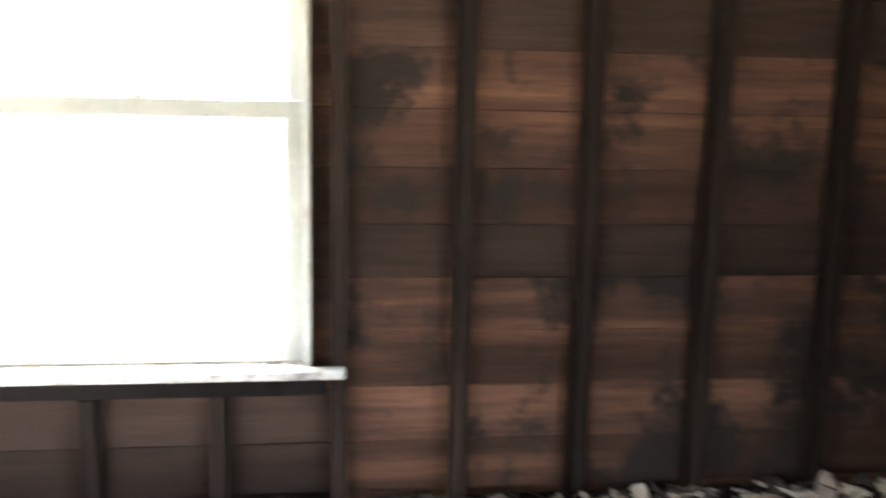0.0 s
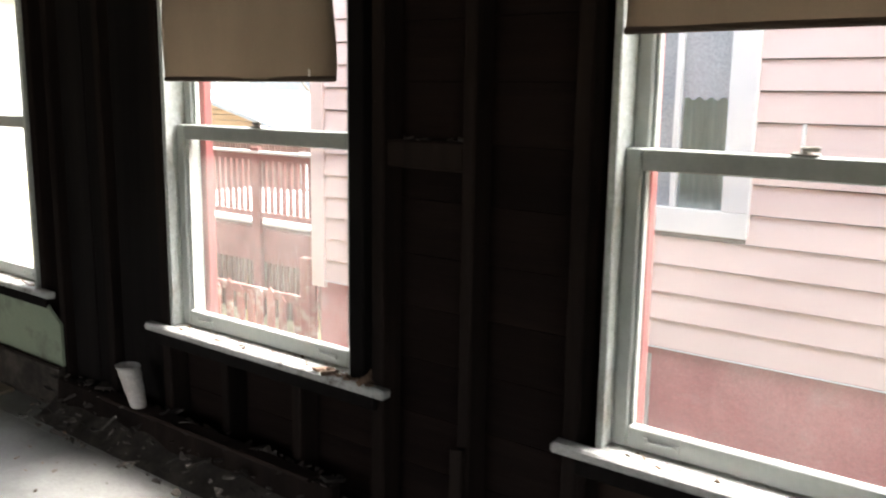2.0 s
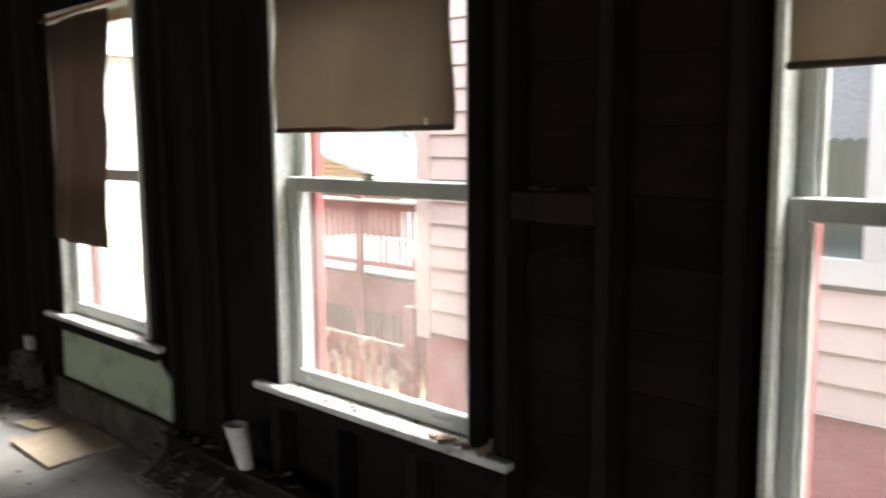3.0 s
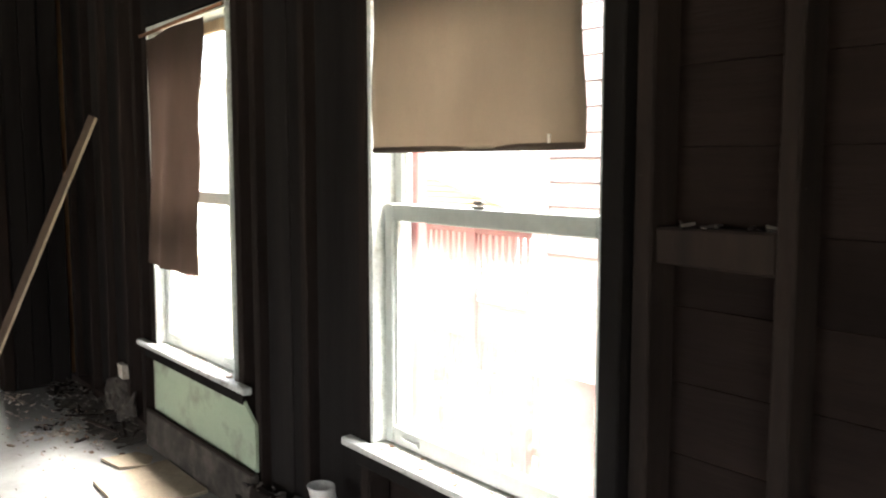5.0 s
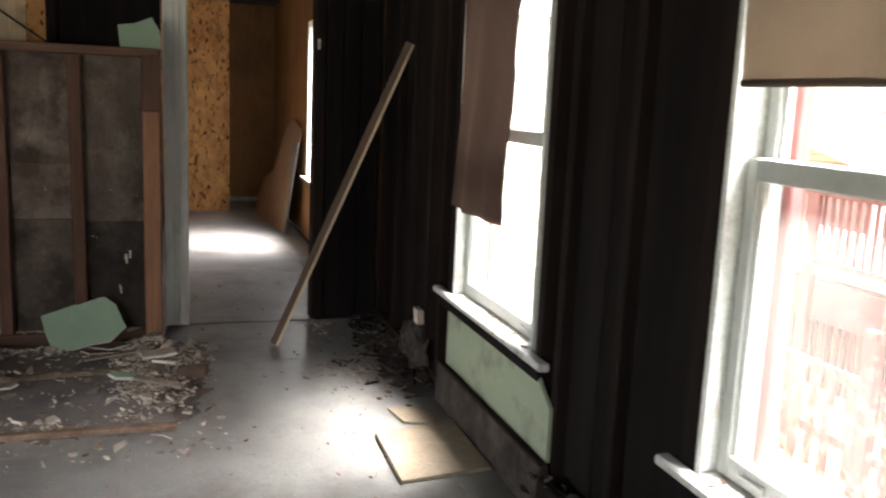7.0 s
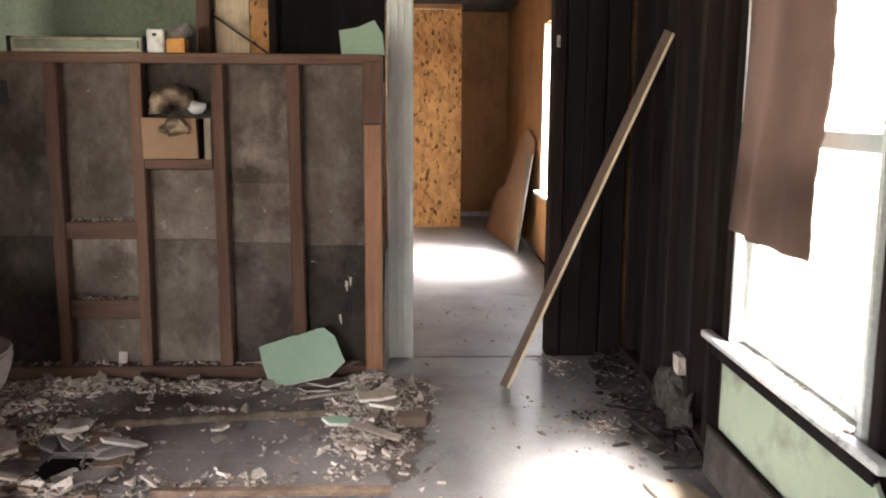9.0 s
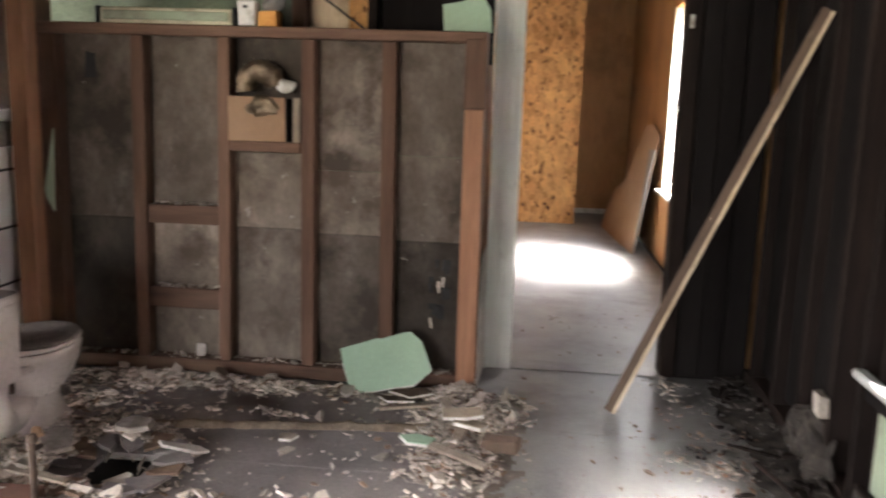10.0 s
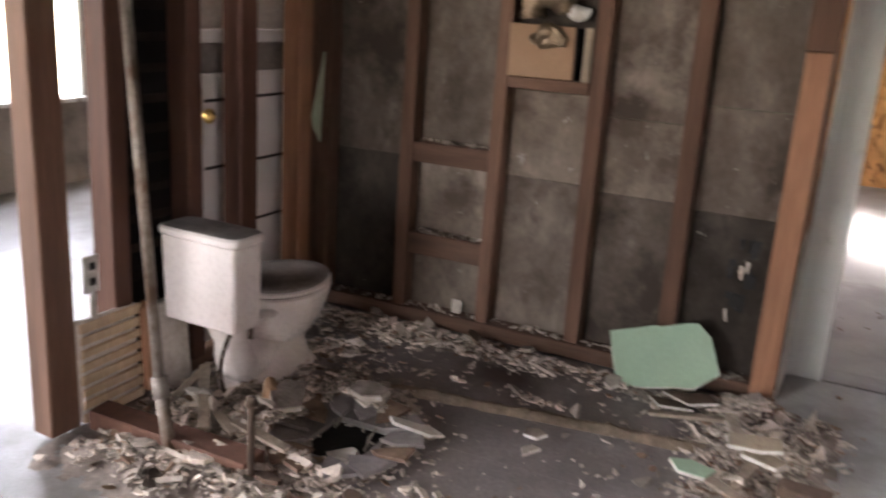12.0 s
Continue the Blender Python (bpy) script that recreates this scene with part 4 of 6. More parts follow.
bmesh.ops.create_icosphere(bm, subdivisions=3, radius=0.05, matrix=Matrix.Translation((XB + 0.0, 1.1, 1.375)) @ Matrix.Diagonal((0.6, 1.0, 0.6, 1)))
for v in bm.verts:
    v.co += 0.018 * noise.noise_vector(v.co * 18)
part("paper_wad", bm, M_PLASTIC, None, "crumpled white paper wedged in the stud bay", category="paper")
bm = bmesh.new()
bmesh.ops.create_icosphere(bm, subdivisions=3, radius=0.06, matrix=Matrix.Translation((XB + 0.022, 1.0, 1.285)) @ Matrix.Diagonal((0.5, 1.25, 0.85, 1)))
for v in bm.verts:
    v.co += 0.032 * noise.noise_vector(v.co * 19)
part("foil_scrap", bm, M_FOIL, None, "torn scrap of brassy foil insulation over a box", category="insulation")

# things on top of the low wall
lamp_ = thing("fluorescent_fixture", (XB - 0.1, 0.5, Z1), "unlit cream fluorescent batten lying on the low wall", "lamp")
block("housing", (XB - 0.13, 0.22, Z1 + 0.001), (XB - 0.05, 0.843, Z1 + 0.075), M_CREAM, lamp_, bevel=0.008)
block("lens", (XB - 0.049, 0.24, Z1 + 0.02), (XB - 0.035, 0.825, Z1 + 0.06), M_GREENOLD, lamp_, "dull lens strip", bevel=0.004)
for y in (0.205, 0.844):
    block("end_cap", (XB - 0.13, y, Z1 + 0.001), (XB - 0.04, y + 0.012, Z1 + 0.08), M_BLACK, lamp_)
ob_ = thing("outlet_box", (XB - 0.08, 0.87, Z1), "white metal junction box standing on the low wall", "box")
block("box_body", (XB - 0.12, 0.862, Z1 + 0.001), (XB - 0.05, 0.948, Z1 + 0.115), M_PLASTIC, ob_, bevel=0.008)
block("knockout", (XB - 0.049, 0.892, Z1 + 0.08), (XB - 0.046, 0.912, Z1 + 0.095), M_BLACK, ob_, bevel=0.002)
block("carton", (XB - 0.12, 0.958, Z1 + 0.001), (XB - 0.04, 1.048, Z1 + 0.07), M_ORANGE, None, "small orange cardboard carton on the low wall", category="carton", bevel=0.003, warp=0.004)
bm = bmesh.new()
bmesh.ops.create_icosphere(bm, subdivisions=3, radius=0.06, matrix=Matrix.Translation((XB - 0.08, 1.02, Z1 + 0.105)) @ Matrix.Diagonal((0.7, 1.0, 0.6, 1)))
for v in bm.verts:
    v.co += 0.025 * noise.noise_vector(v.co * 15)
part("paper_wad", bm, M_DUSTY, None, "crumpled grey paper on a carton", category="paper")
block("upper_stud", (-6.99, 1.03, 1.62), (-6.9, 1.1, CEIL - 0.14), M_OLDWOOD, wall_w, "brown stud above the low wall")
block("pale_panel", (-6.998, 1.102, 1.2), (-6.985, 1.285, CEIL - 0.14), M_PLYPALE, wall_w, "pale plywood patch", warp=0.004)
block("strand_strip", (-6.998, 1.288, 1.2), (-6.983, 1.39, CEIL - 0.14), M_OSB, wall_w, "strip of strand board", warp=0.002)
block("upper_stud", (-6.99, 1.395, 1.62), (-6.91, 1.44, CEIL - 0.14), M_NEARBLACKSTUD, wall_w, "dark stud above the low wall")
block("dark_panel", (-6.998, 1.445, 1.2), (-6.988, 1.99, CEIL - 0.14), M_NEARBLACK, wall_w, warp=0.004)
cab = tube(bmesh.new(), (-6.97, 1.08, 1.86), (-6.72, 1.42, 1.64), 0.006, seg=8)
part("cable", cab, M_BLACK, None, "black cable hanging over the low wall", category="cable", smooth=True)
bm = prism(bmesh.new(), [(-0.1, 0), (0.11, 0), (0.1, 0.1), (0.06, 0.165), (-0.02, 0.13), (-0.11, 0.115)], 0.013, Matrix.Translation((XB - 0.07, 1.89, Z1 + 0.001)) @ Matrix.Rotation(radians(90), 4, "Z"))
part("board_scrap", bm, M_GREEN, None, "broken green plasterboard scrap standing on the low wall", category="plasterboard", group="plasterboard scraps")
# green slab leaning at the foot
g = Matrix.Translation((-6.42, 1.44, 0.012)) @ Matrix.Rotation(radians(90), 4, "Z") @ Matrix.Rotation(radians(-19), 4, "X") @ Matrix.Diagonal((0.96, 1, 0.87, 1))
slab = thing("plasterboard_slab", (-6.36, 1.5, 0.02), "broken mint green plasterboard slab leaning on the stud wall", "plasterboard", "plasterboard scraps")
OUTL = [(0.0, 0.0), (0.1, 0.024), (0.2, 0.052), (0.29, 0.072), (0.345, 0.118), (0.372, 0.15), (0.345, 0.23), (0.318, 0.298), (0.285, 0.325), (0.262, 0.345), (0.225, 0.338), (0.12, 0.298), (0.105, 0.302), (0.03, 0.272), (-0.035, 0.25), (-0.07, 0.235), (-0.045, 0.14)]
part("face", prism(bmesh.new(), OUTL, 0.003, g), M_GREEN, slab)
part("core", prism(bmesh.new(), [(x + 0.004 * math.sin(9 * i), z - 0.004 + 0.004 * math.cos(5 * i)) for i, (x, z) in enumerate(OUTL)], 0.012, g @ Matrix.Translation((0, 0.0035, 0))), M_GYPSUM, slab, "crumbling white gypsum core")

# ---- side stud wall of the bathroom ----
side = thing("wall_side", (-5.7, 0, 0), "open stud wall with a door behind it", "wall", kind="structure")
for x0, x1, mt in ((-5.135, -5.03, M_OLDWOOD), (-5.375, -5.3, M_REDWOOD), (-5.72, -5.65, M_REDWOOD), (-6.03, -5.935, M_REDWOOD), (-6.385, -6.3, M_NEWWOOD)):
    block("stud", (x0, -0.045, 0.02), (x1, 0.045, CEIL - 0.131), mt, side, bevel=0.005, warp=0.004)
block("dark_panel", (-6.68, -0.075, 0.02), (-6.36, -0.05, CEIL - 0.14), M_OLDWOOD, side, "brown board closing the corner", warp=0.003)
block("dark_panel", (-5.665, -0.06, 0.05), (-5.35, -0.046, CEIL - 0.14), M_NEARBLACK, side, "dark ribbed backing", warp=0.004)
for k in range(16):
    z0 = 0.4 + k * 0.1
    block("lath", (-5.645, -0.0445, z0), (-5.38, -0.038, z0 + 0.03), M_STUD, side, bevel=0.002, warp=0.002)
block("bottom_plate", (-6.5, -0.045, 0.0), (-5.4, 0.045, 0.06), M_OLDWOODY, side, warp=0.004)
ld = thing("lath_remnant", (-5.25, 0.06, 0), "remnant of wooden lath and plaster beside a post", "lath")
for k in range(8):
    block("lath_strip", (-5.39, 0.05, 0.03 + k * 0.043), (-5.14, 0.062, 0.06 + k * 0.043), M_PLYPALE, ld, bevel=0.003, warp=0.004)
block("plaster_backing", (-5.385, 0.03, 0.02), (-5.145, 0.0485, 0.36), M_GYPSUM, ld, warp=0.008)
block("wood_wedge", (-5.42, 0.055, 0.05), (-5.38, 0.085, 0.36), M_NEWWOOD, ld, "orange split wood wedge", warp=0.01)
block("plaster_slab", (-5.6, 0.05, 0.0), (-5.44, 0.075, 0.34), M_GYPSUM, None, "grey broken plaster slab leaning on studs", category="plaster", warp=0.02)
po = thing("wall_outlet", (-5.2, 0.03, 0.45), "white electrical outlet with a dangling cable on a stud", "outlet")
block("plate", (-5.25, 0.02, 0.44), (-5.19, 0.032, 0.56), M_PLASTIC, po)
for z0 in (0.465, 0.515):
    block("socket", (-5.232, 0.033, z0), (-5.208, 0.037, z0 + 0.025), M_BLACK, po, bevel=0.002)
part("cable", tube(bmesh.new(), (-5.22, 0.03, 0.44), (-5.21, 0.035, 0.16), 0.012, seg=8), M_PLASTIC, po, smooth=True)
block("floor_plate", (-5.235, 0.06, 0.003), (-5.15, 0.68, 0.072), M_REDWOOD, side, "red-brown plate left on the floor", bevel=0.005, warp=0.008)
pp = thing("vertical_pipe", (-5.15, 0.32, 0), "dusty galvanized pipe standing out of the floor", "pipe")
bm = tube(bmesh.new(), (-5.143, 0.41, 0.0), (-5.17, 0.345, 0.22), 0.02)
tube(bm, (-5.17, 0.345, 0.22), (-5.2, 0.225, 1.45), 0.017)
tube(bm, (-5.2, 0.225, 1.45), (-5.2, 0.18, CEIL - 0.002), 0.017)
part("pipe", bm, M_PIPE, pp, smooth=True)
part("coupling", tube(bmesh.new(), (-5.166, 0.355, 0.19), (-5.172, 0.342, 0.25), 0.026), M_PIPE, pp, smooth=True)
st = thing("pipe_stub", (-5.135, 0.71, 0), "short rusty pipe stub with a valve, sticking up from rubble", "pipe")
part("pipe", tube(bmesh.new(), (-5.135, 0.71, 0.0), (-5.15, 0.70, 0.27), 0.011), M_RUST, st, smooth=True)
part("branch", tube(bmesh.new(), (-5.149, 0.70, 0.235), (-5.26, 0.66, 0.2), 0.009), M_RUST, st, smooth=True)
part("valve", tube(bmesh.new(), (-5.152, 0.70, 0.262), (-5.152, 0.70, 0.285), 0.02, 0.014), M_RUST, st, smooth=True)

# white door standing behind the studs
dr = thing("panel_door", (-6.05, -0.12, 0), "white wooden door with grooved panels and brass knob behind studs", "door")
block("leaf", (-6.5, -0.13, 0.012), (-5.79, -0.095, 1.075), M_DOOR, dr)
block("grey_rail", (-6.5, -0.13, 1.077), (-5.79, -0.093, 1.185), M_GREYBAND, dr, "grey band across the door")
block("white_rail", (-6.5, -0.13, 1.187), (-5.79, -0.085, 1.235), M_DOOR, dr)
block("upper_panel", (-6.5, -0.125, 1.237), (-5.79, -0.105, 2.0), M_BEIGE, dr, "beige upper panel")
for z0 in (0.22, 0.465, 0.715, 0.97):
    block("groove", (-6.49, -0.0955, z0), (-5.89, -0.0925, z0 + 0.012), M_BLACK, dr, bevel=0)
block("escutcheon", (-5.875, -0.094, 0.82), (-5.83, -0.088, 1.03), M_BRASS, dr, "brass lock plate")
bm = bmesh.new()
tube(bm, (-5.855, -0.09, 0.93), (-5.855, -0.055, 0.93), 0.01)
bmesh.ops.create_uvsphere(bm, u_segments=16, v_segments=10, radius=0.028, matrix=Matrix.Translation((-5.855, -0.04, 0.93)) @ Matrix.Diagonal((1, 0.8, 1, 1)))
part("knob", bm, M_BRASS, dr, "brass door knob", smooth=True)
part("torn_board", prism(bmesh.new(), [(-6.42, 1.16), (-6.335, 0.9), (-6.345, 0.86), (-6.4, 0.79)], 0.008, Matrix.Translation((0, 0.078, 0))), M_GREENOLD, None, "torn flap of faded green plasterboard on a stud", category="plasterboard")


# ---- toilet ----
def make_toilet():
    t = thing("toilet", (0, 0, 0), "old dusty pinkish white toilet with tank, standing in rubble", "toilet")

    def oval(cx, rx_f, rx_b, ry, z, n=36, square=1.0):
        out = []
        for k in range(n):
            a = k / n * 6.28318
            c, s_ = math.cos(a), math.sin(a)
            c, s_ = math.copysign(abs(c) ** square, c), math.copysign(abs(s_) ** square, s_)
            out.append(Vector((cx + (rx_f if c > 0 else rx_b) * c, ry * s_, z)))
        return out

    # bowl with a rolled rim, its foot, and the bulging trapway behind
    b = loft(bmesh.new(), [oval(0.44, 0.07, 0.1, 0.07, 0.12), oval(0.43, 0.12, 0.14, 0.115, 0.16), oval(0.42, 0.185, 0.17, 0.15, 0.215), oval(0.415, 0.225, 0.19, 0.167, 0.265), oval(0.41, 0.243, 0.2, 0.174, 0.3), oval(0.41, 0.25, 0.2, 0.178, 0.318), oval(0.41, 0.246, 0.2, 0.174, 0.328)])
    bowl = part("bowl", b, M_PORC, t, smooth=True)
    b = loft(bmesh.new(), [oval(0.43, 0.15, 0.3, 0.115, 0.0, square=0.8), oval(0.43, 0.148, 0.298, 0.112, 0.02, square=0.8), oval(0.44, 0.118, 0.16, 0.088, 0.045, square=0.8), oval(0.45, 0.1, 0.12, 0.078, 0.1), oval(0.445, 0.11, 0.12, 0.088, 0.17), oval(0.43, 0.13, 0.12, 0.105, 0.21)])
    part("pedestal", b, M_PORC, t, smooth=True)
    way = [(0.15, 0.305, 0.075), (0.15, 0.275, 0.078), (0.155, 0.235, 0.07), (0.165, 0.19, 0.058), (0.175, 0.145, 0.068), (0.19, 0.1, 0.072), (0.225, 0.06, 0.062), (0.28, 0.055, 0.056), (0.33, 0.09, 0.056), (0.36, 0.14, 0.064)]
    rings = []
    for i, (x_, z_, r_) in enumerate(way):
        p, q = way[max(i - 1, 0)], way[min(i + 1, len(way) - 1)]
        d = Vector((q[0] - p[0], 0, q[1] - p[1])).normalized()
        side_ = d.cross(Vector((0, 1, 0)))
        rings.append([Vector((x_, 0, z_)) + r_ * (math.cos(k / 20 * 6.28318) * side_ + math.sin(k / 20 * 6.28318) * Vector((0, 1, 0))) for k in range(20)])
    part("trapway", loft(bmesh.new(), rings), M_PORC, bowl, smooth=True)
    block("deck", (0.14, -0.12, 0.27), (0.3, 0.12, 0.3), M_PORC, bowl, bevel=0.012)
    part("seat", loft(bmesh.new(), [oval(0.41, 0.238, 0.185, 0.168, 0.333), oval(0.41, 0.248, 0.19, 0.177, 0.338), oval(0.41, 0.248, 0.19, 0.177, 0.346), oval(0.41, 0.24, 0.185, 0.17, 0.35)]), M_PORC, t, smooth=True)
    # thin brown ring between bowl rim and seat
    part("stain_ring", loft(bmesh.new(), [oval(0.41, 0.236, 0.183, 0.165, 0.329), oval(0.41, 0.236, 0.183, 0.165, 0.3325)]), M_RUST, bowl, "brown ring filling the gap under the seat")
    part("lid", loft(bmesh.new(), [oval(0.41, 0.238, 0.18, 0.168, 0.3515), oval(0.41, 0.243, 0.183, 0.172, 0.357), oval(0.41, 0.232, 0.178, 0.165, 0.364), oval(0.41, 0.17, 0.14, 0.12, 0.368)]), M_DUSTY, t, "closed lid grey with dust", smooth=True)
    for y_ in (-0.06, 0.06):
        part("hinge", tube(bmesh.new(), (0.222, y_ - 0.015, 0.355), (0.222, y_ + 0.015, 0.355), 0.009, seg=10), M_PORC, t, smooth=True)
    # tank with rounded upright edges
    bm = cube(bmesh.new(), (0.0, -0.158, 0.285), (0.145, 0.158, 0.582))
    for v in bm.verts:
        if v.co.z < 0.4:
            v.co.y *= 0.965
            v.co.x = 0.006 + v.co.x * 0.93
    bmesh.ops.bevel(bm, geom=bm.edges[:], offset=0.016, segments=3, affect="EDGES", profile=0.6)
    tank = part("tank", bm, M_PORC, t, smooth=False)
    bm = loft(bmesh.new(), [oval(0.0725, 0.083, 0.083, 0.168, 0.583, square=0.32), oval(0.0725, 0.087, 0.087, 0.172, 0.59, square=0.32), oval(0.0725, 0.087, 0.087, 0.172, 0.604, square=0.32), oval(0.0725, 0.08, 0.08, 0.165, 0.612, square=0.32)])
    lid = part("tank_lid", bm, M_PORC, t, "tank lid with rounded corners")
    part("dust", loft(bmesh.new(), [oval(0.0725, 0.079, 0.079, 0.164, 0.6122, square=0.32), oval(0.0725, 0.076, 0.076, 0.16, 0.6145, square=0.32)]), M_DUSTY, lid, "layer of grey dust")
    bm = tube(bmesh.new(), (0.146, 0.12, 0.54), (0.158, 0.12, 0.54), 0.011)
    cube(bm, (0.154, 0.07, 0.533), (0.163, 0.125, 0.546), 0.003)
    part("flush_handle", bm, M_METAL, t, "metal flush handle")
    part("tank_bolt", tube(bmesh.new(), (0.125, -0.12, 0.235), (0.125, -0.12, 0.29), 0.01, seg=8), M_RUST, tank, "rusty tank bolt", smooth=True)
    bm = bmesh.new()
    prev = Vector((0.06, -0.1, 0.29))
    for k in range(1, 9):
        u = k / 8
        cur = Vector((0.06 + 0.02 * math.sin(5 * u), -0.1 + 0.06 * math.sin(3.1 * u), 0.29 - 0.26 * u))
        tube(bm, prev, cur, 0.007, seg=8)
        prev = cur
    part("supply_hose", bm, M_RUST, t, "dark supply hose", smooth=True)
    return t


toilet = make_toilet()
toilet.matrix_basis = pose(-5.45, 0.245, 0.012, 0, 0, 178)

# ---- loose boards, card and bits in the main room ----
brd = thing("leaning_board", (0, 0, 0), "long narrow pale-edged wooden board leaning against the wall", "board")
block("plank", (-0.022, -0.012, 0.0), (0.015, 0.012, 1.86), M_BOARD, brd, bevel=0.003, warp=0.001)
block("raw_edge", (0.0155, -0.0115, 0.002), (0.0275, 0.0115, 1.858), M_PLYPALE, brd, bevel=0)
_p0, _p1 = Vector((-6.437, 2.59, 0.012)), Vector((-6.30, 3.285, 1.70))
_d = (_p1 - _p0).normalized()
_xa = Vector((0.35, 0.94, 0.0))
_xa = (_xa - _xa.dot(_d) * _d).normalized()
_ya = _d.cross(_xa)
brd.matrix_basis = Matrix.Translation(_p0) @ Matrix((_xa, _ya, _d)).transposed().to_4x4()

bm = prism(bmesh.new(), [(-5.03, 2.868), (-4.55, 2.86), (-4.6, 3.235), (-5.1, 3.235)], 0.008, Matrix.Rotation(radians(90), 4, "X") @ Matrix.Diagonal((1, 1, -1, 1)))
for v in bm.verts:
    v.co = Vector((v.co.x, abs(v.co.y), 0.003 + (0.016 if v.co.z > 0.001 or v.co.z < -0.001 else 0.0)))
part("flat_card", bm, M_CARD, None, "flattened dusty cardboard sheet on the floor", category="cardboard", group="cardboard on the floor")
bm = prism(bmesh.new(), [(-5.32, 2.99), (-5.14, 3.02), (-5.1, 3.15), (-5.2, 3.2), (-5.31, 3.16)], 0.008, Matrix.Rotation(radians(90), 4, "X") @ Matrix.Diagonal((1, 1, -1, 1)))
for v in bm.verts:
    v.co = Vector((v.co.x, abs(v.co.y), 0.003 + (0.012 if abs(v.co.z) > 0.001 else 0.0)))
part("flat_card", bm, M_CARD, None, "small torn cardboard piece on the floor", category="cardboard", group="cardboard on the floor")

cup = thing("paper_cup", (-3.53, 3.225, 0.195), "dirty white cup standing on the wall ledge", "cup")
bm = bmesh.new()
prof = [(0.033, 0.197), (0.037, 0.21), (0.04, 0.25), (0.042, 0.252), (0.046, 0.31), (0.0485, 0.313), (0.049, 0.345), (0.052, 0.348), (0.052, 0.356), (0.047, 0.356), (0.037, 0.215)]
rings = [[Vector((-3.5 - 0.42 * (z_ - 0.195) + r_ * math.cos(k / 20 * 6.283), 3.215 + r_ * math.sin(k / 20 * 6.283) * 0.9, z_)) for k in range(20)] for r_, z_ in prof]
loft(bm, rings)
part("cup_body", bm, M_GREYPATCH, cup, smooth=True)


rem = thing("plaster_remnant", (-5.85, 3.25, 0), "crumbling sooty lump of old plaster at the wall base", "plaster")
bm = bmesh.new()
bmesh.ops.create_icosphere(bm, subdivisions=4, radius=1.0, matrix=Matrix.Translation((-5.98, 3.3, 0.07)) @ Matrix.Diagonal((0.24, 0.05, 0.16, 1)))
for v in bm.verts:
    v.co += 0.05 * noise.noise_vector(v.co * 9) + 0.02 * noise.noise_vector(v.co * 25)
    v.co.z = max(v.co.z, 0.001)
part("lump", bm, M_DARKDUST, rem)
block("white_shard", (-5.9, 3.262, 0.262), (-5.815, 3.29, 0.345), M_RUBBLE, rem, "broken white plaster shard", warp=0.014)

# ---- rubble ----
def chips(name, count, place, size, flat, material, label, seed, category="rubble"):
    """Many broken flat fragments as one mesh."""
    r = random.Random(seed)
    verts, faces = [], []
    for _ in range(count):
        x, y, z = place(r)
        s = size * (0.4 + 1.2 * r.random() ** 2.2)
        k = r.randint(4, 6)
        th = s * flat * r.uniform(0.6, 1.4)
        rot = Euler((r.gauss(0, 0.35), r.gauss(0, 0.35), r.uniform(0, 6.28))).to_matrix()
        long_ = r.uniform(0.9, 2.0)
        b0 = len(verts)
        ang = sorted(r.uniform(0, 6.283) for _ in range(k))
        ring = [(long_ * s * math.cos(a) * r.uniform(0.7, 1.1), s * math.sin(a) * r.uniform(0.7, 1.1)) for a in ang]
        for h in (-th / 2, th / 2):
            for px, py in ring:
                verts.append(tuple(rot @ Vector((px, py, h)) + Vector((x, y, z + th / 2))))
        faces.append(tuple(range(b0 + k - 1, b0 - 1, -1)))
        faces.append(tuple(range(b0 + k, b0 + 2 * k)))
        for i in range(k):
            j = (i + 1) % k
            faces.append((b0 + i, b0 + j, b0 + k + j, b0 + k + i))
    me = bpy.data.meshes.new(name)
    me.from_pydata(verts, [], faces)
    me.materials.append(material)
    ob = new(name, me)
    return tagged(ob, label, category, kind="stuff")


def in_hole(x, y):
    return HOLE[0] - 0.04 < x < HOLE[1] + 0.04 and HOLE[2] - 0.04 < y < HOLE[3] + 0.04


def heap(x, y):
    """Height of the rubble over the bathroom floor."""
    h = 0.0
    for cx, cy, rx, ry, a in ((-6.42, 1.0, 0.16, 1.2, 0.03), (-6.35, 1.95, 0.42, 0.24, 0.075), (-5.75, 1.95, 0.34, 0.22, 0.05), (-5.55, 0.55, 0.4, 0.5, 0.06), (-5.3, 0.5, 0.25, 0.5, 0.05), (-6.12, 1.2, 0.07, 0.8, 0.02),
                             (-5.35, 1.5, 0.12, 0.6, 0.025), (-6.1, 0.35, 0.5, 0.3, 0.03), (-5.08, 0.45, 0.16, 0.5, 0.035), (-5.75, 0.72, 0.14, 0.2, 0.05), (-6.47, 0.6, 0.1, 0.9, 0.03)):
        d = ((x - cx) / rx) ** 2 + ((y - cy) / ry) ** 2
        h += a * math.exp(-1.5 * d)
    return h * (0.75 + 0.6 * noise.noise(Vector((x * 6, y * 6, 0)))) + 0.012 * noise.noise(Vector((x * 14, y * 14, 3)))


def place_heap(r):
    while True:
        x, y = r.uniform(-6.52, -4.92), r.uniform(0.08, 2.28)
        if not in_hole(x, y) and r.random() < min(1, max(0.0, heap(x, y) - 0.01) * 32 + 0.022):
            return x, y, max(0.018, heap(x, y)) - 0.002


nx, ny = 100, 130
bm = bmesh.new()
gx = [-6.52 + 1.62 * i / nx for i in range(nx + 1)]
gy = [0.03 + 2.2 * j / ny for j in range(ny + 1)]
vv = [[bm.verts.new((x, y, max(heap(x, y) - 0.004, -0.012))) for x in gx] for y in gy]
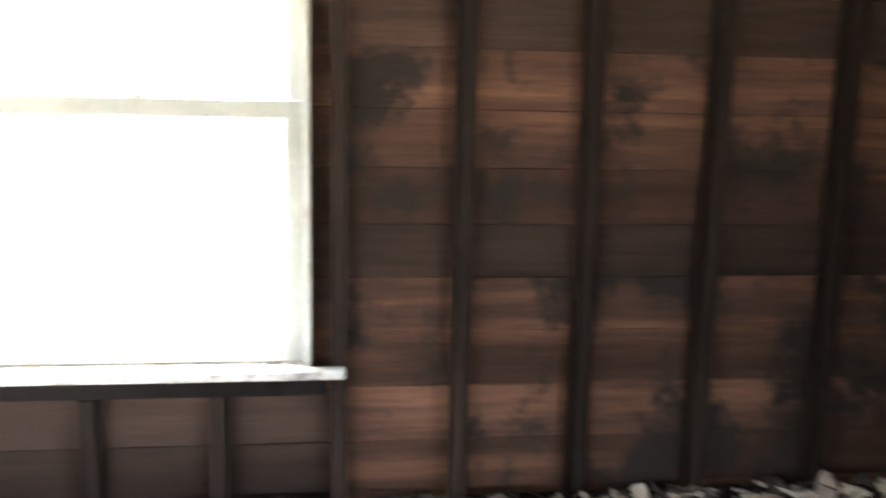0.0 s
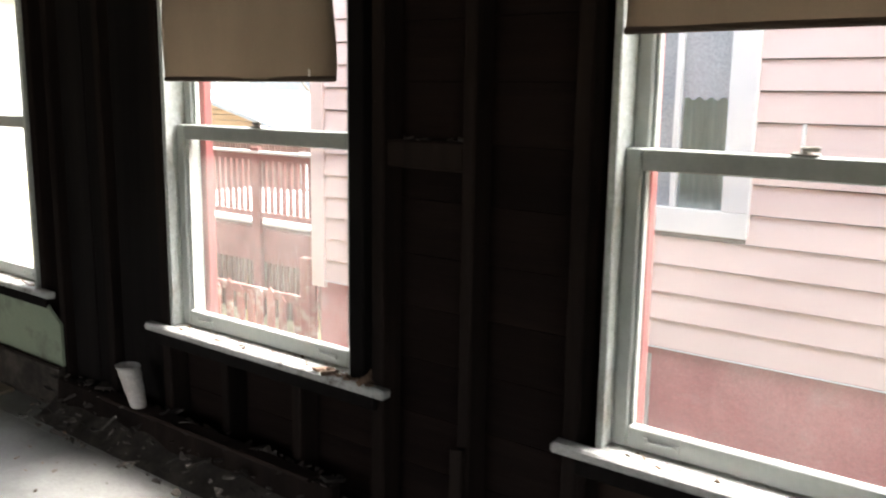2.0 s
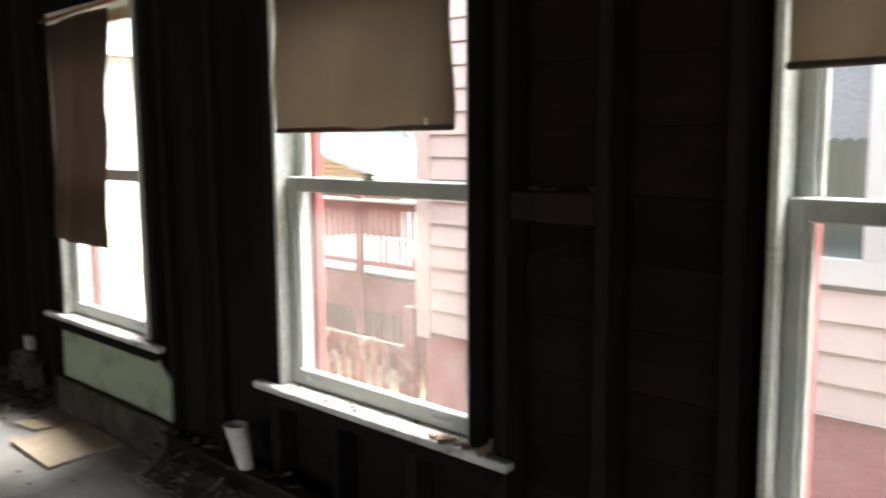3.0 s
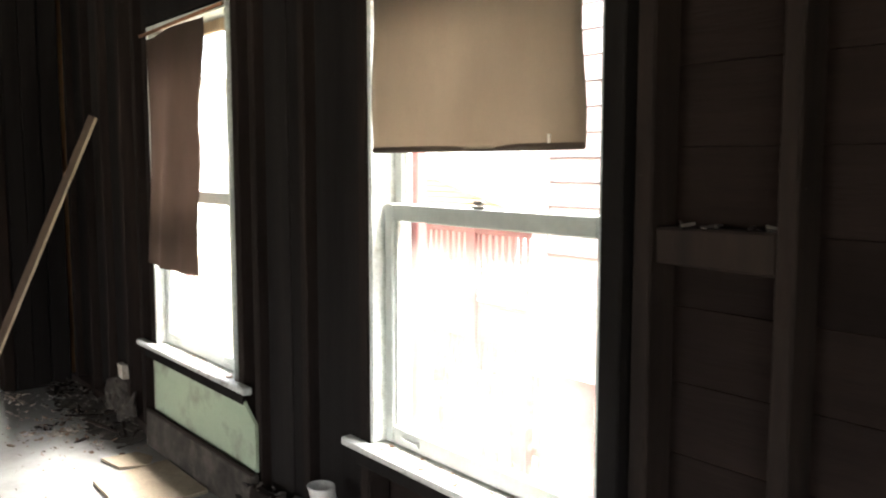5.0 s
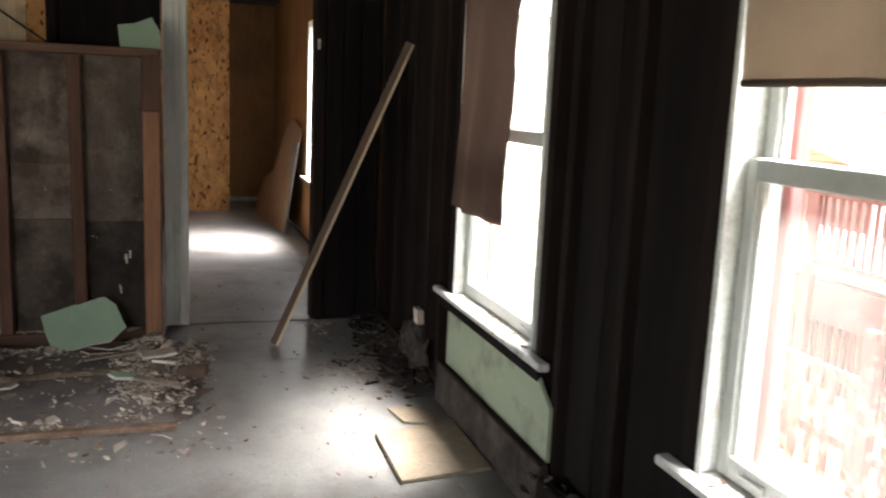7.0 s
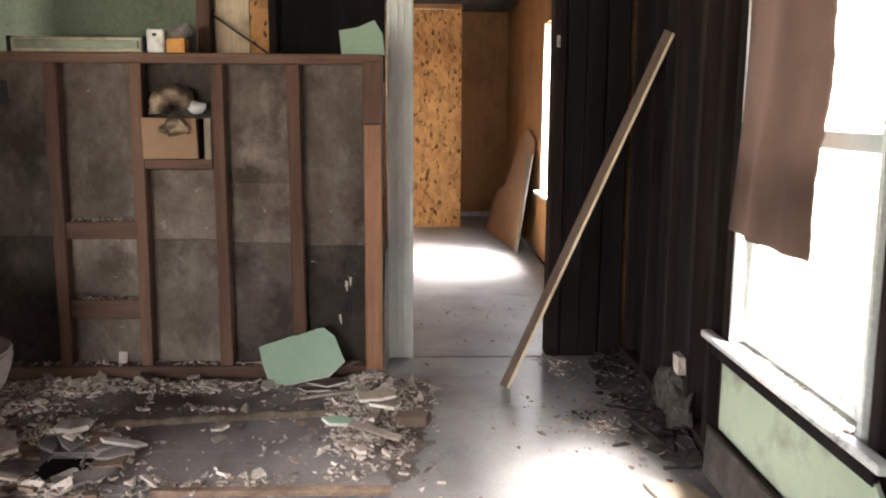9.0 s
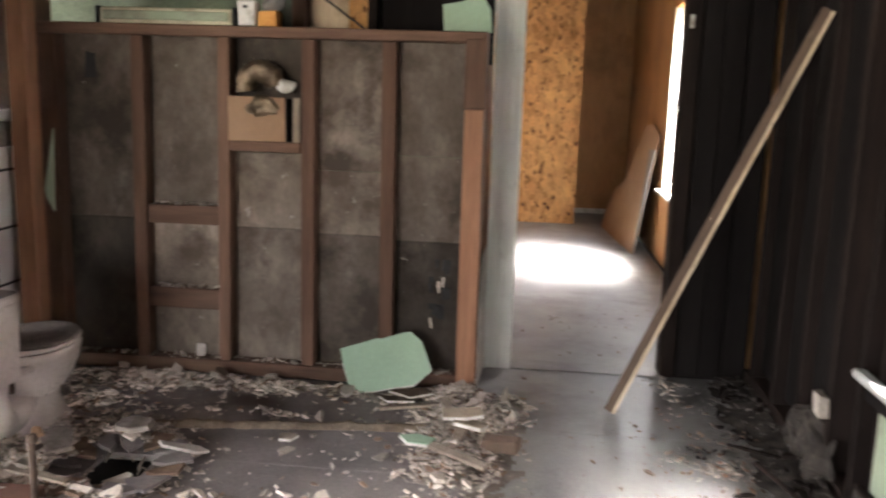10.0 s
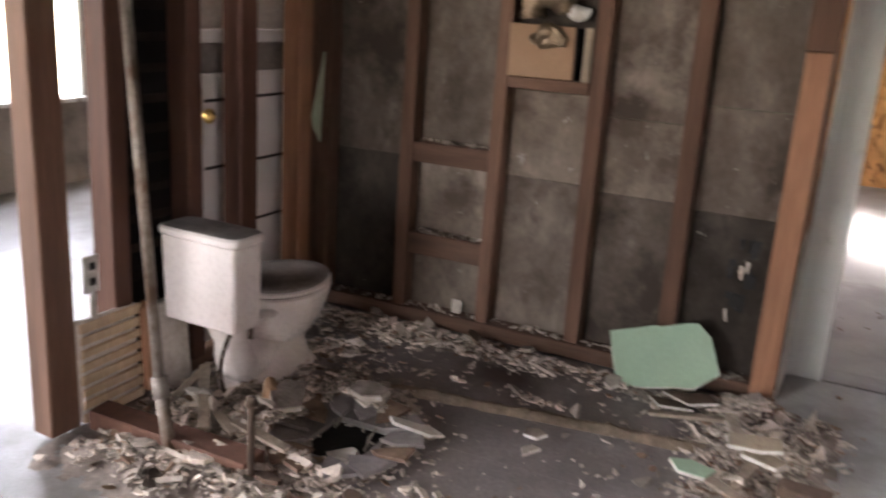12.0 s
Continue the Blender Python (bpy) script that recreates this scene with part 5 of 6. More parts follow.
for j in range(ny):
    for i in range(nx):
        q = (vv[j][i], vv[j][i + 1], vv[j + 1][i + 1], vv[j + 1][i])
        cx_, cy_ = (gx[i] + gx[i + 1]) / 2, (gy[j] + gy[j + 1]) / 2
        if not in_hole(cx_, cy_) and max(v.co.z for v in q) > 0.004:
            bm.faces.new(q)
bmesh.ops.delete(bm, geom=[v for v in bm.verts if not v.link_faces], context="VERTS")
part("rubble_bed", bm, M_DIRT, None, "bed of grey plaster dust and grit over the bathroom floor", smooth=True, category="rubble", kind="stuff")
chips("plaster_rubble", 9000, place_heap, 0.0105, 0.55, M_RUBBLE, "broken plaster bits strewn over the bathroom floor", 11)
chips("plaster_rubble", 420, place_heap, 0.028, 0.3, M_RUBBLE, "larger broken plaster pieces on the bathroom floor", 12)


def place_rim(r):
    """Along the broken edge of the hole."""
    u = r.random()
    if r.random() < 0.5:
        return HOLE[0] + (HOLE[1] - HOLE[0]) * u, r.choice((HOLE[2], HOLE[3])) + r.gauss(0, 0.02), 0.004
    return r.choice((HOLE[0], HOLE[1])) + r.gauss(0, 0.025), HOLE[2] + (HOLE[3] - HOLE[2]) * u, 0.004


chips("plaster_rubble", 70, place_rim, 0.024, 0.3, M_RUBBLE, "broken pieces along the edge of the floor hole", 31)
for k in range(13):
    a_ = k / 13 * 6.283
    hx, hy = (HOLE[0] + HOLE[1]) / 2 + 0.215 * math.cos(a_), (HOLE[2] + HOLE[3]) / 2 + 0.19 * math.sin(a_)
    sz = 0.035 + 0.03 * ((k * 7) % 5) / 4
    bm = prism(bmesh.new(), [(-0.06, -sz), (0.03, -sz * 0.8), (0.045 + sz * 0.6, -sz * 0.1), (0.03, sz * 0.5), (-0.06, sz)], 0.012, pose(hx, hy, 0.031, 0, 9 - (k * 5) % 7, math.degrees(a_) + 180 + (k * 37) % 40 - 20) @ Matrix.Rotation(radians(90), 4, "X"))
    part("splintered_edge", bm, M_LINO if k % 3 else M_BITS, floor, "splintered underlay hanging over the hole")
chips("splinters", 1500, place_heap, 0.013, 0.3, M_BITS, "wood splinters among the rubble", 13)


def place_wall(r):
    x = r.uniform(-4.2, 1.45)
    y = 3.29 - 0.24 * r.random() ** 1.8
    top = 0.175 if x < -2.42 else 0.11
    return x, y, top if y > 3.2 else max(0.0, top - (3.2 - y) * 0.9) * 0.7


chips("wall_rubble", 900, place_wall, 0.014, 0.35, M_DARKCRUMB, "plaster crumbs along the foot of the stud wall", 14)
chips("wall_rubble", 70, lambda r: (r.uniform(-0.5, 1.45), r.uniform(3.17, 3.27), r.uniform(0.102, 0.116)), 0.03, 0.25, M_RUBBLE, "pale plaster chips on the baseboard ledge", 33)
chips("wall_rubble", 120, place_wall, 0.034, 0.25, M_DARKCRUMB, "plaster pieces along the foot of the stud wall", 15)
bm = bmesh.new()
nx = 160
rows_ = []
for j in range(9):
    rows_.append([])
    for i in range(nx + 1):
        x = -4.2 + 5.66 * i / nx
        y = 3.1 + 0.185 * j / 8
        top = 0.16 if x < -2.42 else 0.1
        rows_[-1].append(bm.verts.new((x, y + 0.0, top * (j / 8) ** 1.3 * (0.75 + 0.4 * noise.noise(Vector((x * 5, j, 1)))) - 0.008)))
for j in range(8):
    for i in range(nx):
        bm.faces.new((rows_[j][i], rows_[j][i + 1], rows_[j + 1][i + 1], rows_[j + 1][i]))
part("dust_bank", bm, M_DARKDUST, None, "bank of dust and plaster grit against the stud wall", smooth=True, category="rubble", kind="stuff")



def place_floor(r):
    return r.uniform(-8.5, -2.2), min(3.2, max(-0.2, r.gauss(2.75, 0.5))), 0.001


chips("floor_grit", 420, place_floor, 0.006, 0.5, M_BITS, "scattered grit on the dusty floor", 16)


def place_corner(r):
    return r.gauss(-5.95, 0.35), min(3.24, r.gauss(3.0, 0.17)), 0.001


chips("floor_grit", 220, place_corner, 0.009, 0.5, M_BITS, "dark splinters and grit near the wall", 17)
def place_ledge(r):
    y, zz = r.uniform(0.0, 1.88), 0.09
    if r.random() < 0.3:
        y, zz = r.uniform(0.45, 0.77), r.choice((0.822, 0.432))
    return XB - r.uniform(0.01, 0.075), y, zz


chips("ledge_crumbs", 300, place_ledge, 0.011, 0.4, M_RUBBLE, "plaster crumbs on the plates of the low stud wall", 18)
chips("sill_scraps", 26, lambda r: (r.uniform(-2.55, -2.28), r.uniform(3.26, 3.29), ZS + 0.002), 0.016, 0.6, M_BITS, "dark scraps heaped on the end of a window sill", 19)
chips("blocking_crumbs", 9, lambda r: (r.uniform(-2.24, -1.98), r.uniform(3.315, 3.37), 1.319), 0.016, 0.4, M_DARKCRUMB, "dusty scraps on the cross blocking", 22)
for k, (a, b) in enumerate((w for w in WINDOWS)):
    chips("sill_grit", 90, lambda r, a=a, b=b: (b - 0.02 - (b - a) * r.random() ** 1.5 * 0.9, r.uniform(3.265, 3.335), ZS + 0.001), 0.006, 0.5, M_BITS, "grit and paint flakes on a window sill", 20 + k)

# larger loose chunks, each a thing
CH = random.Random(31)
for k in range(16):
    x, y, zc = place_heap(CH)
    s = CH.uniform(0.018, 0.036)
    bm = bmesh.new()
    n_ = CH.randint(5, 7)
    outl = [(s * CH.uniform(0.7, 1.3) * math.cos(i / n_ * 6.283) * 1.4, s * CH.uniform(0.6, 1.1) * math.sin(i / n_ * 6.283)) for i in range(n_)]
    prism(bm, outl, 0.014, Matrix.Translation((x, y, zc + 0.018)) @ Euler((1.57 + CH.gauss(0, 0.15), CH.gauss(0, 0.12), 0)).to_matrix().to_4x4() @ Matrix.Rotation(CH.uniform(0, 6), 4, "Y"))
    part("plaster_chunk", bm, (M_RUBBLE, M_BEIGE, M_BOARD)[k % 3], None, "broken flat plaster chunk lying on rubble", category="plaster", group="plaster chunks")
for x, y, rz, ln in ((-6.1, 1.93, 20, 0.34), (-5.9, 1.97, -12, 0.2), (-5.75, 1.98, 60, 0.26), (-5.42, 0.3, 40, 0.42), (-5.36, 0.4, 62, 0.3), (-5.5, 0.16, 15, 0.34), (-6.25, 1.75, -80, 0.3), (-5.3, 0.62, 80, 0.24)):
    bm = cube(bmesh.new(), (-ln / 2, -0.02, 0), (ln / 2, 0.02, 0.012), 0.003, 0.004)
    bmesh.ops.transform(bm, matrix=pose(x, y, max(0.02, heap(x, y)) + 0.02, 3, 4, rz), verts=bm.verts)
    part("broken_lath", bm, M_LATH, None, "broken strip of wooden lath lying in rubble", category="lath", group="broken laths")

def flat_piece(name, x, y, z, outline, thick, tilt, turn, material, label, group="plaster chunks", category="plaster", edge=None):
    """A flat broken piece lying in the rubble: a face layer and, where it shows, a pale core under it."""
    m = pose(x, y, z, tilt[0], tilt[1], turn) @ Matrix.Rotation(radians(90), 4, "X")
    if edge is None:
        return part(name, prism(bmesh.new(), outline, thick, m), material, None, label, category=category, group=group)
    ob = thing(name, (x, y, z), label, category, group)
    part("face", prism(bmesh.new(), outline, thick * 0.25, m @ Matrix.Translation((0, thick * 0.75 + 0.001, 0))), material, ob)
    part("core", prism(bmesh.new(), [(1.02 * a, 1.02 * b) for a, b in outline], thick * 0.75, m @ Matrix.Translation((0, 0.0005, 0))), edge, ob, "pale crumbling core")
    return ob


flat_piece("plaster_chunk", -6.02, 1.975, 0.105, [(-0.085, -0.035), (0.075, -0.04), (0.085, 0.025), (0.02, 0.042), (-0.075, 0.036)], 0.016, (6, -5), 92, M_CARD, "broken beige wallboard piece on top of rubble", edge=M_GYPSUM)
flat_piece("plaster_chunk", -5.985, 2.0, 0.08, [(-0.065, -0.04), (0.075, -0.025), (0.06, 0.04), (-0.05, 0.042)], 0.016, (-4, 6), 80, M_CARD, "broken beige wallboard piece under another", edge=M_GYPSUM)
flat_piece("plaster_chunk", -5.85, 1.815, 0.052, [(-0.07, -0.01), (-0.01, -0.04), (0.07, -0.03), (0.05, 0.025), (-0.03, 0.035)], 0.014, (5, 4), 85, M_GREEN, "pale green plasterboard fragment lying on rubble", edge=M_GYPSUM)
flat_piece("plaster_chunk", -5.83, 1.32, 0.04, [(-0.042, -0.015), (0.0, -0.026), (0.042, -0.008), (0.022, 0.026), (-0.03, 0.022)], 0.012, (10, -8), 75, M_PLASTER, "grey plaster fragment on the bare underlay", edge=M_GYPSUM)
flat_piece("plaster_chunk", -5.68, 0.78, 0.105, [(-0.09, -0.03), (-0.03, -0.05), (0.07, -0.03), (0.085, 0.02), (0.02, 0.048), (-0.07, 0.03)], 0.02, (9, -10), 70, M_DIRT, "large tan plaster slab beside the floor hole", edge=M_RUBBLE)
flat_piece("plaster_chunk", -5.52, 0.56, 0.095, [(-0.09, -0.04), (0.05, -0.06), (0.1, 0.02), (0.0, 0.06), (-0.08, 0.03)], 0.02, (-8, 7), 20, M_DIRT, "tan plaster slab in a rubble heap", edge=M_RUBBLE)
flat_piece("plaster_chunk", -5.62, 0.985, 0.06, [(-0.09, -0.014), (0.06, -0.02), (0.1, 0.0), (0.05, 0.02), (-0.08, 0.012)], 0.012, (14, 20), 125, M_GYPSUM, "white plaster shard at the edge of the floor hole")
flat_piece("plaster_chunk", -6.36, 1.72, 0.055, [(-0.1, -0.03), (0.06, -0.05), (0.1, 0.01), (0.0, 0.045)], 0.01, (5, -4), 95, M_BOARD, "brown board fragment in front of the green slab", edge=M_GYPSUM)
flat_piece("plaster_chunk", -6.3, 1.66, 0.045, [(-0.07, -0.03), (0.07, -0.03), (0.08, 0.02), (-0.04, 0.04)], 0.01, (-3, 5), 105, M_BOARD, "brown board fragment in front of the green slab", edge=M_GYPSUM)
bm = cube(bmesh.new(), (-0.075, -0.035, 0.0), (0.075, 0.035, 0.05), 0.006, 0.006)
bmesh.ops.transform(bm, matrix=pose(-5.87, 2.14, 0.035, 4, -6, 75), verts=bm.verts)
part("wood_offcut", bm, M_BOARD, None, "short brown wood offcut lying in rubble", category="wood")
bm = cube(bmesh.new(), (-0.045, -0.02, 0.0), (0.045, 0.02, 0.085), 0.012, 0.008)
bmesh.ops.transform(bm, matrix=pose(-5.52, 0.47, 0.05, -14, 8, 40), verts=bm.verts)
part("wood_offcut", bm, M_HARD, None, "rounded tan offcut leaning before the toilet", category="wood")
block("plaster_shard", (XB - 0.06, 0.65, 0.09), (XB - 0.05, 0.69, 0.15), M_BEIGE, None, "pale plaster shard standing on the bottom plate", category="plaster", warp=0.008)

# debris along the wall beyond the third window, its dark colour holding the shade there
nx, ny = 90, 26
bm = bmesh.new()
vv = []
for j in range(ny + 1):
    vv.append([])
    for i in range(nx + 1):
        x, y = -6.95 + 1.5 * i / nx, 2.84 + 0.44 * j / ny
        near = max(0.0, (y - 3.07 - 0.1 * noise.noise(Vector((x * 3, 0, 7)))) / 0.3)
        h = 0.075 * near ** 1.2 * (0.7 + 0.6 * noise.noise(Vector((x * 5, y * 5, 2)))) + 0.012 * noise.noise(Vector((x * 16, y * 16, 4))) * min(1, near * 5)
        vv[-1].append(bm.verts.new((x, y, h - 0.004)))
for j in range(ny):
    for i in range(nx):
        q = (vv[j][i], vv[j][i + 1], vv[j + 1][i + 1], vv[j + 1][i])
        if max(v.co.z for v in q) > 0.0:
            bm.faces.new(q)
bmesh.ops.delete(bm, geom=[v for v in bm.verts if not v.link_faces], context="VERTS")
part("soot_heap", bm, M_DARKDUST, None, "heap of dust and debris, the corner's shade put into its dark colour", smooth=True, category="rubble", kind="stuff")


def place_debris(r):
    y = 3.26 - 0.26 * r.random() ** 1.5
    return r.uniform(-6.9, -5.46), y, 0.002 + 0.07 * max(0, (y - 3.0) / 0.28)


chips("soot_debris", 240, place_debris, 0.01, 0.4, M_DARKCRUMB, "dark plaster crumbs along the near-black wall", 41)
chips("soot_debris", 40, place_debris, 0.026, 0.3, M_NEARBLACKSTUD, "dark splinters along the near-black wall", 42)
chips("soot_debris", 90, lambda r: (r.gauss(-5.92, 0.06), r.gauss(2.93, 0.07), 0.001), 0.012, 0.45, M_RUBBLE, "pale plaster crumbs in a patch on the floor", 43)
chips("soot_debris", 40, lambda r: (r.gauss(-6.07, 0.04), r.gauss(2.9, 0.03), 0.002), 0.007, 0.6, M_NEARBLACK, "small charred bits on the floor", 44)
chips("soot_debris", 60, lambda r: (r.gauss(-6.85, 0.1), r.gauss(2.9, 0.05), 0.001), 0.013, 0.5, M_RUBBLE, "plaster crumbs by the door jamb", 45)
for x, y, rz, ln in ((-6.0, 3.1, 72, 0.2), (-5.75, 3.12, 20, 0.26), (-5.62, 3.2, -15, 0.2)):
    bm = cube(bmesh.new(), (-ln / 2, -0.008, 0), (ln / 2, 0.008, 0.01), 0.002, 0.003)
    bmesh.ops.transform(bm, matrix=pose(x, y, 0.045, 2, 5, rz), verts=bm.verts)
    part("broken_lath", bm, M_STUD, None, "thin splintered stick on dark debris", category="lath", group="broken laths")

# ---- outside ----
bm = bmesh.new()
bmesh.ops.create_grid(bm, x_segments=90, y_segments=90, size=700)
for v in bm.verts:
    v.co.z = -1.4 + 0.05 * noise.noise(v.co * 0.6)
part("ground", bm, M_GROUND, None, "bare yard of pale dead grass and soil", category="ground", kind="structure")

YN = 6.0
nb = thing("neighbor_house", (-1, YN, -1.4), "pink clapboard house with white window and red foundation", "house")
part("foundation", cube(bmesh.new(), (-5.36, YN + 0.03, -1.5), (7, YN + 6, 0.03)), M_REDBASE, nb, "red painted foundation")
block("cement_patch", (-3.4, YN + 0.02, -0.6), (-2.55, YN + 0.029, -0.05), M_GREYPATCH, nb, "grey cement patch")
block("vent", (-2.88, YN + 0.005, -0.22), (-2.72, YN + 0.0195, -0.06), M_TRIM, nb, "small white vent")
block("core_wall", (-5.3, YN + 0.034, 0.03), (7, YN + 6, 3.4), M_BARK, nb, bevel=0)
NW = (-3.25, -2.03, 0.70, 2.2)
z = 0.012
while z < 3.3:
    for a, b in spans(z, z + 0.165, -5.28, 6.9, ((NW[0] + 0.01, NW[1] - 0.01),), NW[2] + 0.01, NW[3] - 0.01):
        bm = bmesh.new()
        prism(bm, [(0, 0.0), (0.0, 0.157), (0.012, 0.157), (0.03, 0.0)], b - a, Matrix.Translation((a, YN + 0.03, z)) @ Matrix.Rotation(radians(-90), 4, "Z"))
        part("clapboard", bm, M_PINK, nb)
    z += 0.165
block("corner_board", (-5.42, YN - 0.01, -0.05), (-5.285, YN + 0.06, 3.4), M_PINK, nb, "pinkish corner board")
block("cable_run", (-5.3, YN - 0.004, 0.0), (6.8, YN + 0.004, 0.008), M_TRIM, nb, "thin pale cable along the foundation", bevel=0)
nw = block("window_frame", (NW[0], YN - 0.02, NW[2]), (NW[1], YN + 0.035, NW[2] + 0.14), M_TRIM, nb, "white vinyl window frame")
block("frame_stile", (NW[1] - 0.15, YN - 0.02, NW[2] + 0.141), (NW[1], YN + 0.035, NW[3]), M_TRIM, nw)
block("frame_stile", (NW[0], YN - 0.02, NW[2] + 0.141), (NW[0] + 0.1, YN + 0.035, NW[3]), M_TRIM, nw)
block("frame_head", (NW[0] + 0.101, YN - 0.02, NW[3] - 0.1), (NW[1] - 0.151, YN + 0.035, NW[3]), M_TRIM, nw)
block("mullion", (-2.49, YN - 0.005, NW[2] + 0.141), (-2.455, YN + 0.035, NW[3] - 0.101), M_TRIM, nw)
block("pane", (NW[0] + 0.101, YN + 0.02, NW[2] + 0.141), (-2.491, YN + 0.028, NW[3] - 0.101), M_DARKGLASS, nw, "dark reflecting glass")
block("pane", (-2.454, YN + 0.02, NW[2] + 0.141), (NW[1] - 0.151, YN + 0.028, NW[3] - 0.101), M_DARKGLASS, nw, "dark reflecting glass")
bm = bmesh.new()
prev = None
for i in range(25):
    x = -2.44 + 0.26 * i / 24
    y = YN + 0.016 + 0.004 * math.sin(i * 1.6)
    cur = (bm.verts.new((x, y, 0.845)), bm.verts.new((x, y, 1.45 + 0.01 * math.sin(i))))
    if prev:
        bm.faces.new((prev[0], cur[0], cur[1], prev[1]))
    prev = cur
bmesh.ops.solidify(bm, geom=bm.faces[:], thickness=0.002)
part("cafe_curtain", bm, M_LACE, nw, "pale teal half curtain", smooth=True)
part("roof", prism(bmesh.new(), [(0, 0), (7, 0), (3.5, 1.2)], 12.9, Matrix.Translation((-5.7, YN - 0.4, 3.41)) @ Matrix.Rotation(radians(90), 4, "Z") @ Matrix.Diagonal((1, -1, 1, 1))), M_ROOF, nb, "grey shingle roof")
block("hook", (-1.79, YN - 0.02, 1.18), (-1.77, YN + 0.0, 1.33), M_TRIM, nb, "small wall hook")

# deck of the yard behind
dk = thing("deck", (-9.2, 8.5, -1.4), "raised wooden deck with red painted railing", "deck")
block("rim_beam", (-12.2, 8.46, -0.68), (-7.6, 8.5, -0.25), M_DECK, dk, "red rim beam")
for i in range(10):
    block("deck_board", (-12.3, 8.44 + 0.28 * i, -0.198), (-7.55, 8.44 + 0.28 * i + 0.27, -0.165), M_DECKGREY, dk)
for x in (-11.6, -10.3, -8.97, -7.68):
    block("post", (x - 0.075, 8.4, -1.4), (x + 0.075, 8.458, 0.78), M_DECK, dk)
block("top_rail", (-12.2, 8.41, 0.62), (-7.6, 8.455, 0.7), M_DECK, dk)
block("top_cap", (-12.2, 8.39, 0.702), (-7.6, 8.48, 0.735), M_DECKGREY, dk)
block("lower_rail", (-12.2, 8.42, -0.1), (-7.6, 8.455, -0.03), M_DECK, dk)
x = -12.1
while x < -7.62:
    block("baluster", (x, 8.462, -0.1), (x + 0.05, 8.49, 0.66), M_DECK, dk, bevel=0)
    x += 0.115
x = -12.1
while x < -7.6:
    # the shade under the deck is put into the slats' dark colour
    block("skirt_slat", (x, 8.5, -1.38), (x + 0.065, 8.53, -0.68), M_DIMBOARD, dk, bevel=0)
    x += 0.11
# boards added as a dim backdrop between the balusters
bf = thing("backdrop_boards", (-10, 11.3, -1.4), "dark boards added as the dim backdrop behind the deck", "fence")
FB = random.Random(12)
x = -14.6
while x < -7.4:
    block("board", (x, 11.3, -1.4), (x + 0.14, 11.325, 0.62 + FB.uniform(-0.02, 0.02)), M_DIMBOARD, bf, bevel=0)
    x += 0.15
for z_ in (-0.9, 0.3):
    block("rail", (-14.6, 11.326, z_), (-7.4, 11.37, z_ + 0.09), M_DIMBOARD, bf)
gb = thing("garden_bench", (-8.8, 9.3, -0.165), "white slatted garden bench standing on the deck", "bench")
for k in range(9):
    block("back_slat", (-9.23 + k * 0.1, 9.42, 0.16), (-9.18 + k * 0.1, 9.44, 0.6), M_TRIM, gb, bevel=0)
block("top_rail", (-9.25, 9.415, 0.6), (-8.36, 9.445, 0.66), M_TRIM, gb)
for k in range(4):
    block("seat_slat", (-9.25, 9.02 + k * 0.1, 0.12), (-8.36, 9.1 + k * 0.1, 0.145), M_TRIM, gb, bevel=0)
for x in (-9.24, -8.43):
    for y in (9.03, 9.4):
        block("leg", (x, y, -0.165), (x + 0.06, y + 0.04, 0.119), M_TRIM, gb, bevel=0)

fc = thing("picket_fence", (-7, 7, -1.4), "weathered red picket fence with uneven pointed boards", "fence")
FR = random.Random(9)
x = -9.6
while x < -5.5:
    tall = x > -6.5
    h = (0.45 if tall else -0.5) + FR.uniform(-0.06, 0.06)
    w_ = 0.1
    y_ = 7.0 - 0.25 * max(0, x + 6.5)
    bm = prism(bmesh.new(), [(0, -1.45), (w_, -1.45), (w_, h - 0.06), (w_ / 2, h), (0, h - 0.06)], 0.02, pose(x, y_, 0, FR.gauss(0, 1.0), FR.gauss(0, 1.2), 0))
    part("picket", bm, M_PICKET, fc)
    x += w_ + FR.uniform(0.045, 0.08)
for z_ in (-0.62, -1.15):
    block("rail", (-9.6, 7.022, z_), (-5.6, 7.06, z_ + 0.09), M_PICKET, fc)
block("corner_post", (-6.55, 6.9, -1.45), (-6.42, 6.98, -0.1), M_PICKET, fc)

# houses and a bare tree further off
hs = thing("far_house", (-22, 24, -1.4), "pale house with grey roof beyond the yards", "house", "far houses")
block("wall", (-27, 24, -1.5), (-17, 31, 3.0), M_HOUSE, hs, bevel=0)
bm = prism(bmesh.new(), [(-27.5, 3.0), (-16.5, 3.0), (-17.5, 5.2), (-26.5, 5.2)], 8, Matrix.Translation((0, 23.4, 0)))
part("roof", bm, M_ROOF, hs, "grey shingle roof")
for x in (-25, -22, -19):
    wf = block("window", (x - 0.4, 23.94, 1.0), (x + 0.4, 23.99, 2.0), M_TRIM, hs)
    block("pane", (x - 0.32, 23.92, 1.08), (x + 0.32, 23.938, 1.92), M_FARGLASS, wf, bevel=0)
hs2 = thing("far_house", (-34, 14, -1.4), "far pale two-storey house with red band", "house", "far houses")
block("wall", (-40, 12, -1.5), (-31, 20, 4.5), M_HOUSE, hs2, bevel=0)
block("band", (-40, 11.9, 2.4), (-30.9, 11.98, 2.9), M_DECK, hs2)
bm = prism(bmesh.new(), [(-40.6, 4.5), (-30.4, 4.5), (-35.5, 7.5)], 9, Matrix.Translation((0, 11.5, 0)))
part("roof", bm, M_ROOF, hs2, "grey shingle roof")
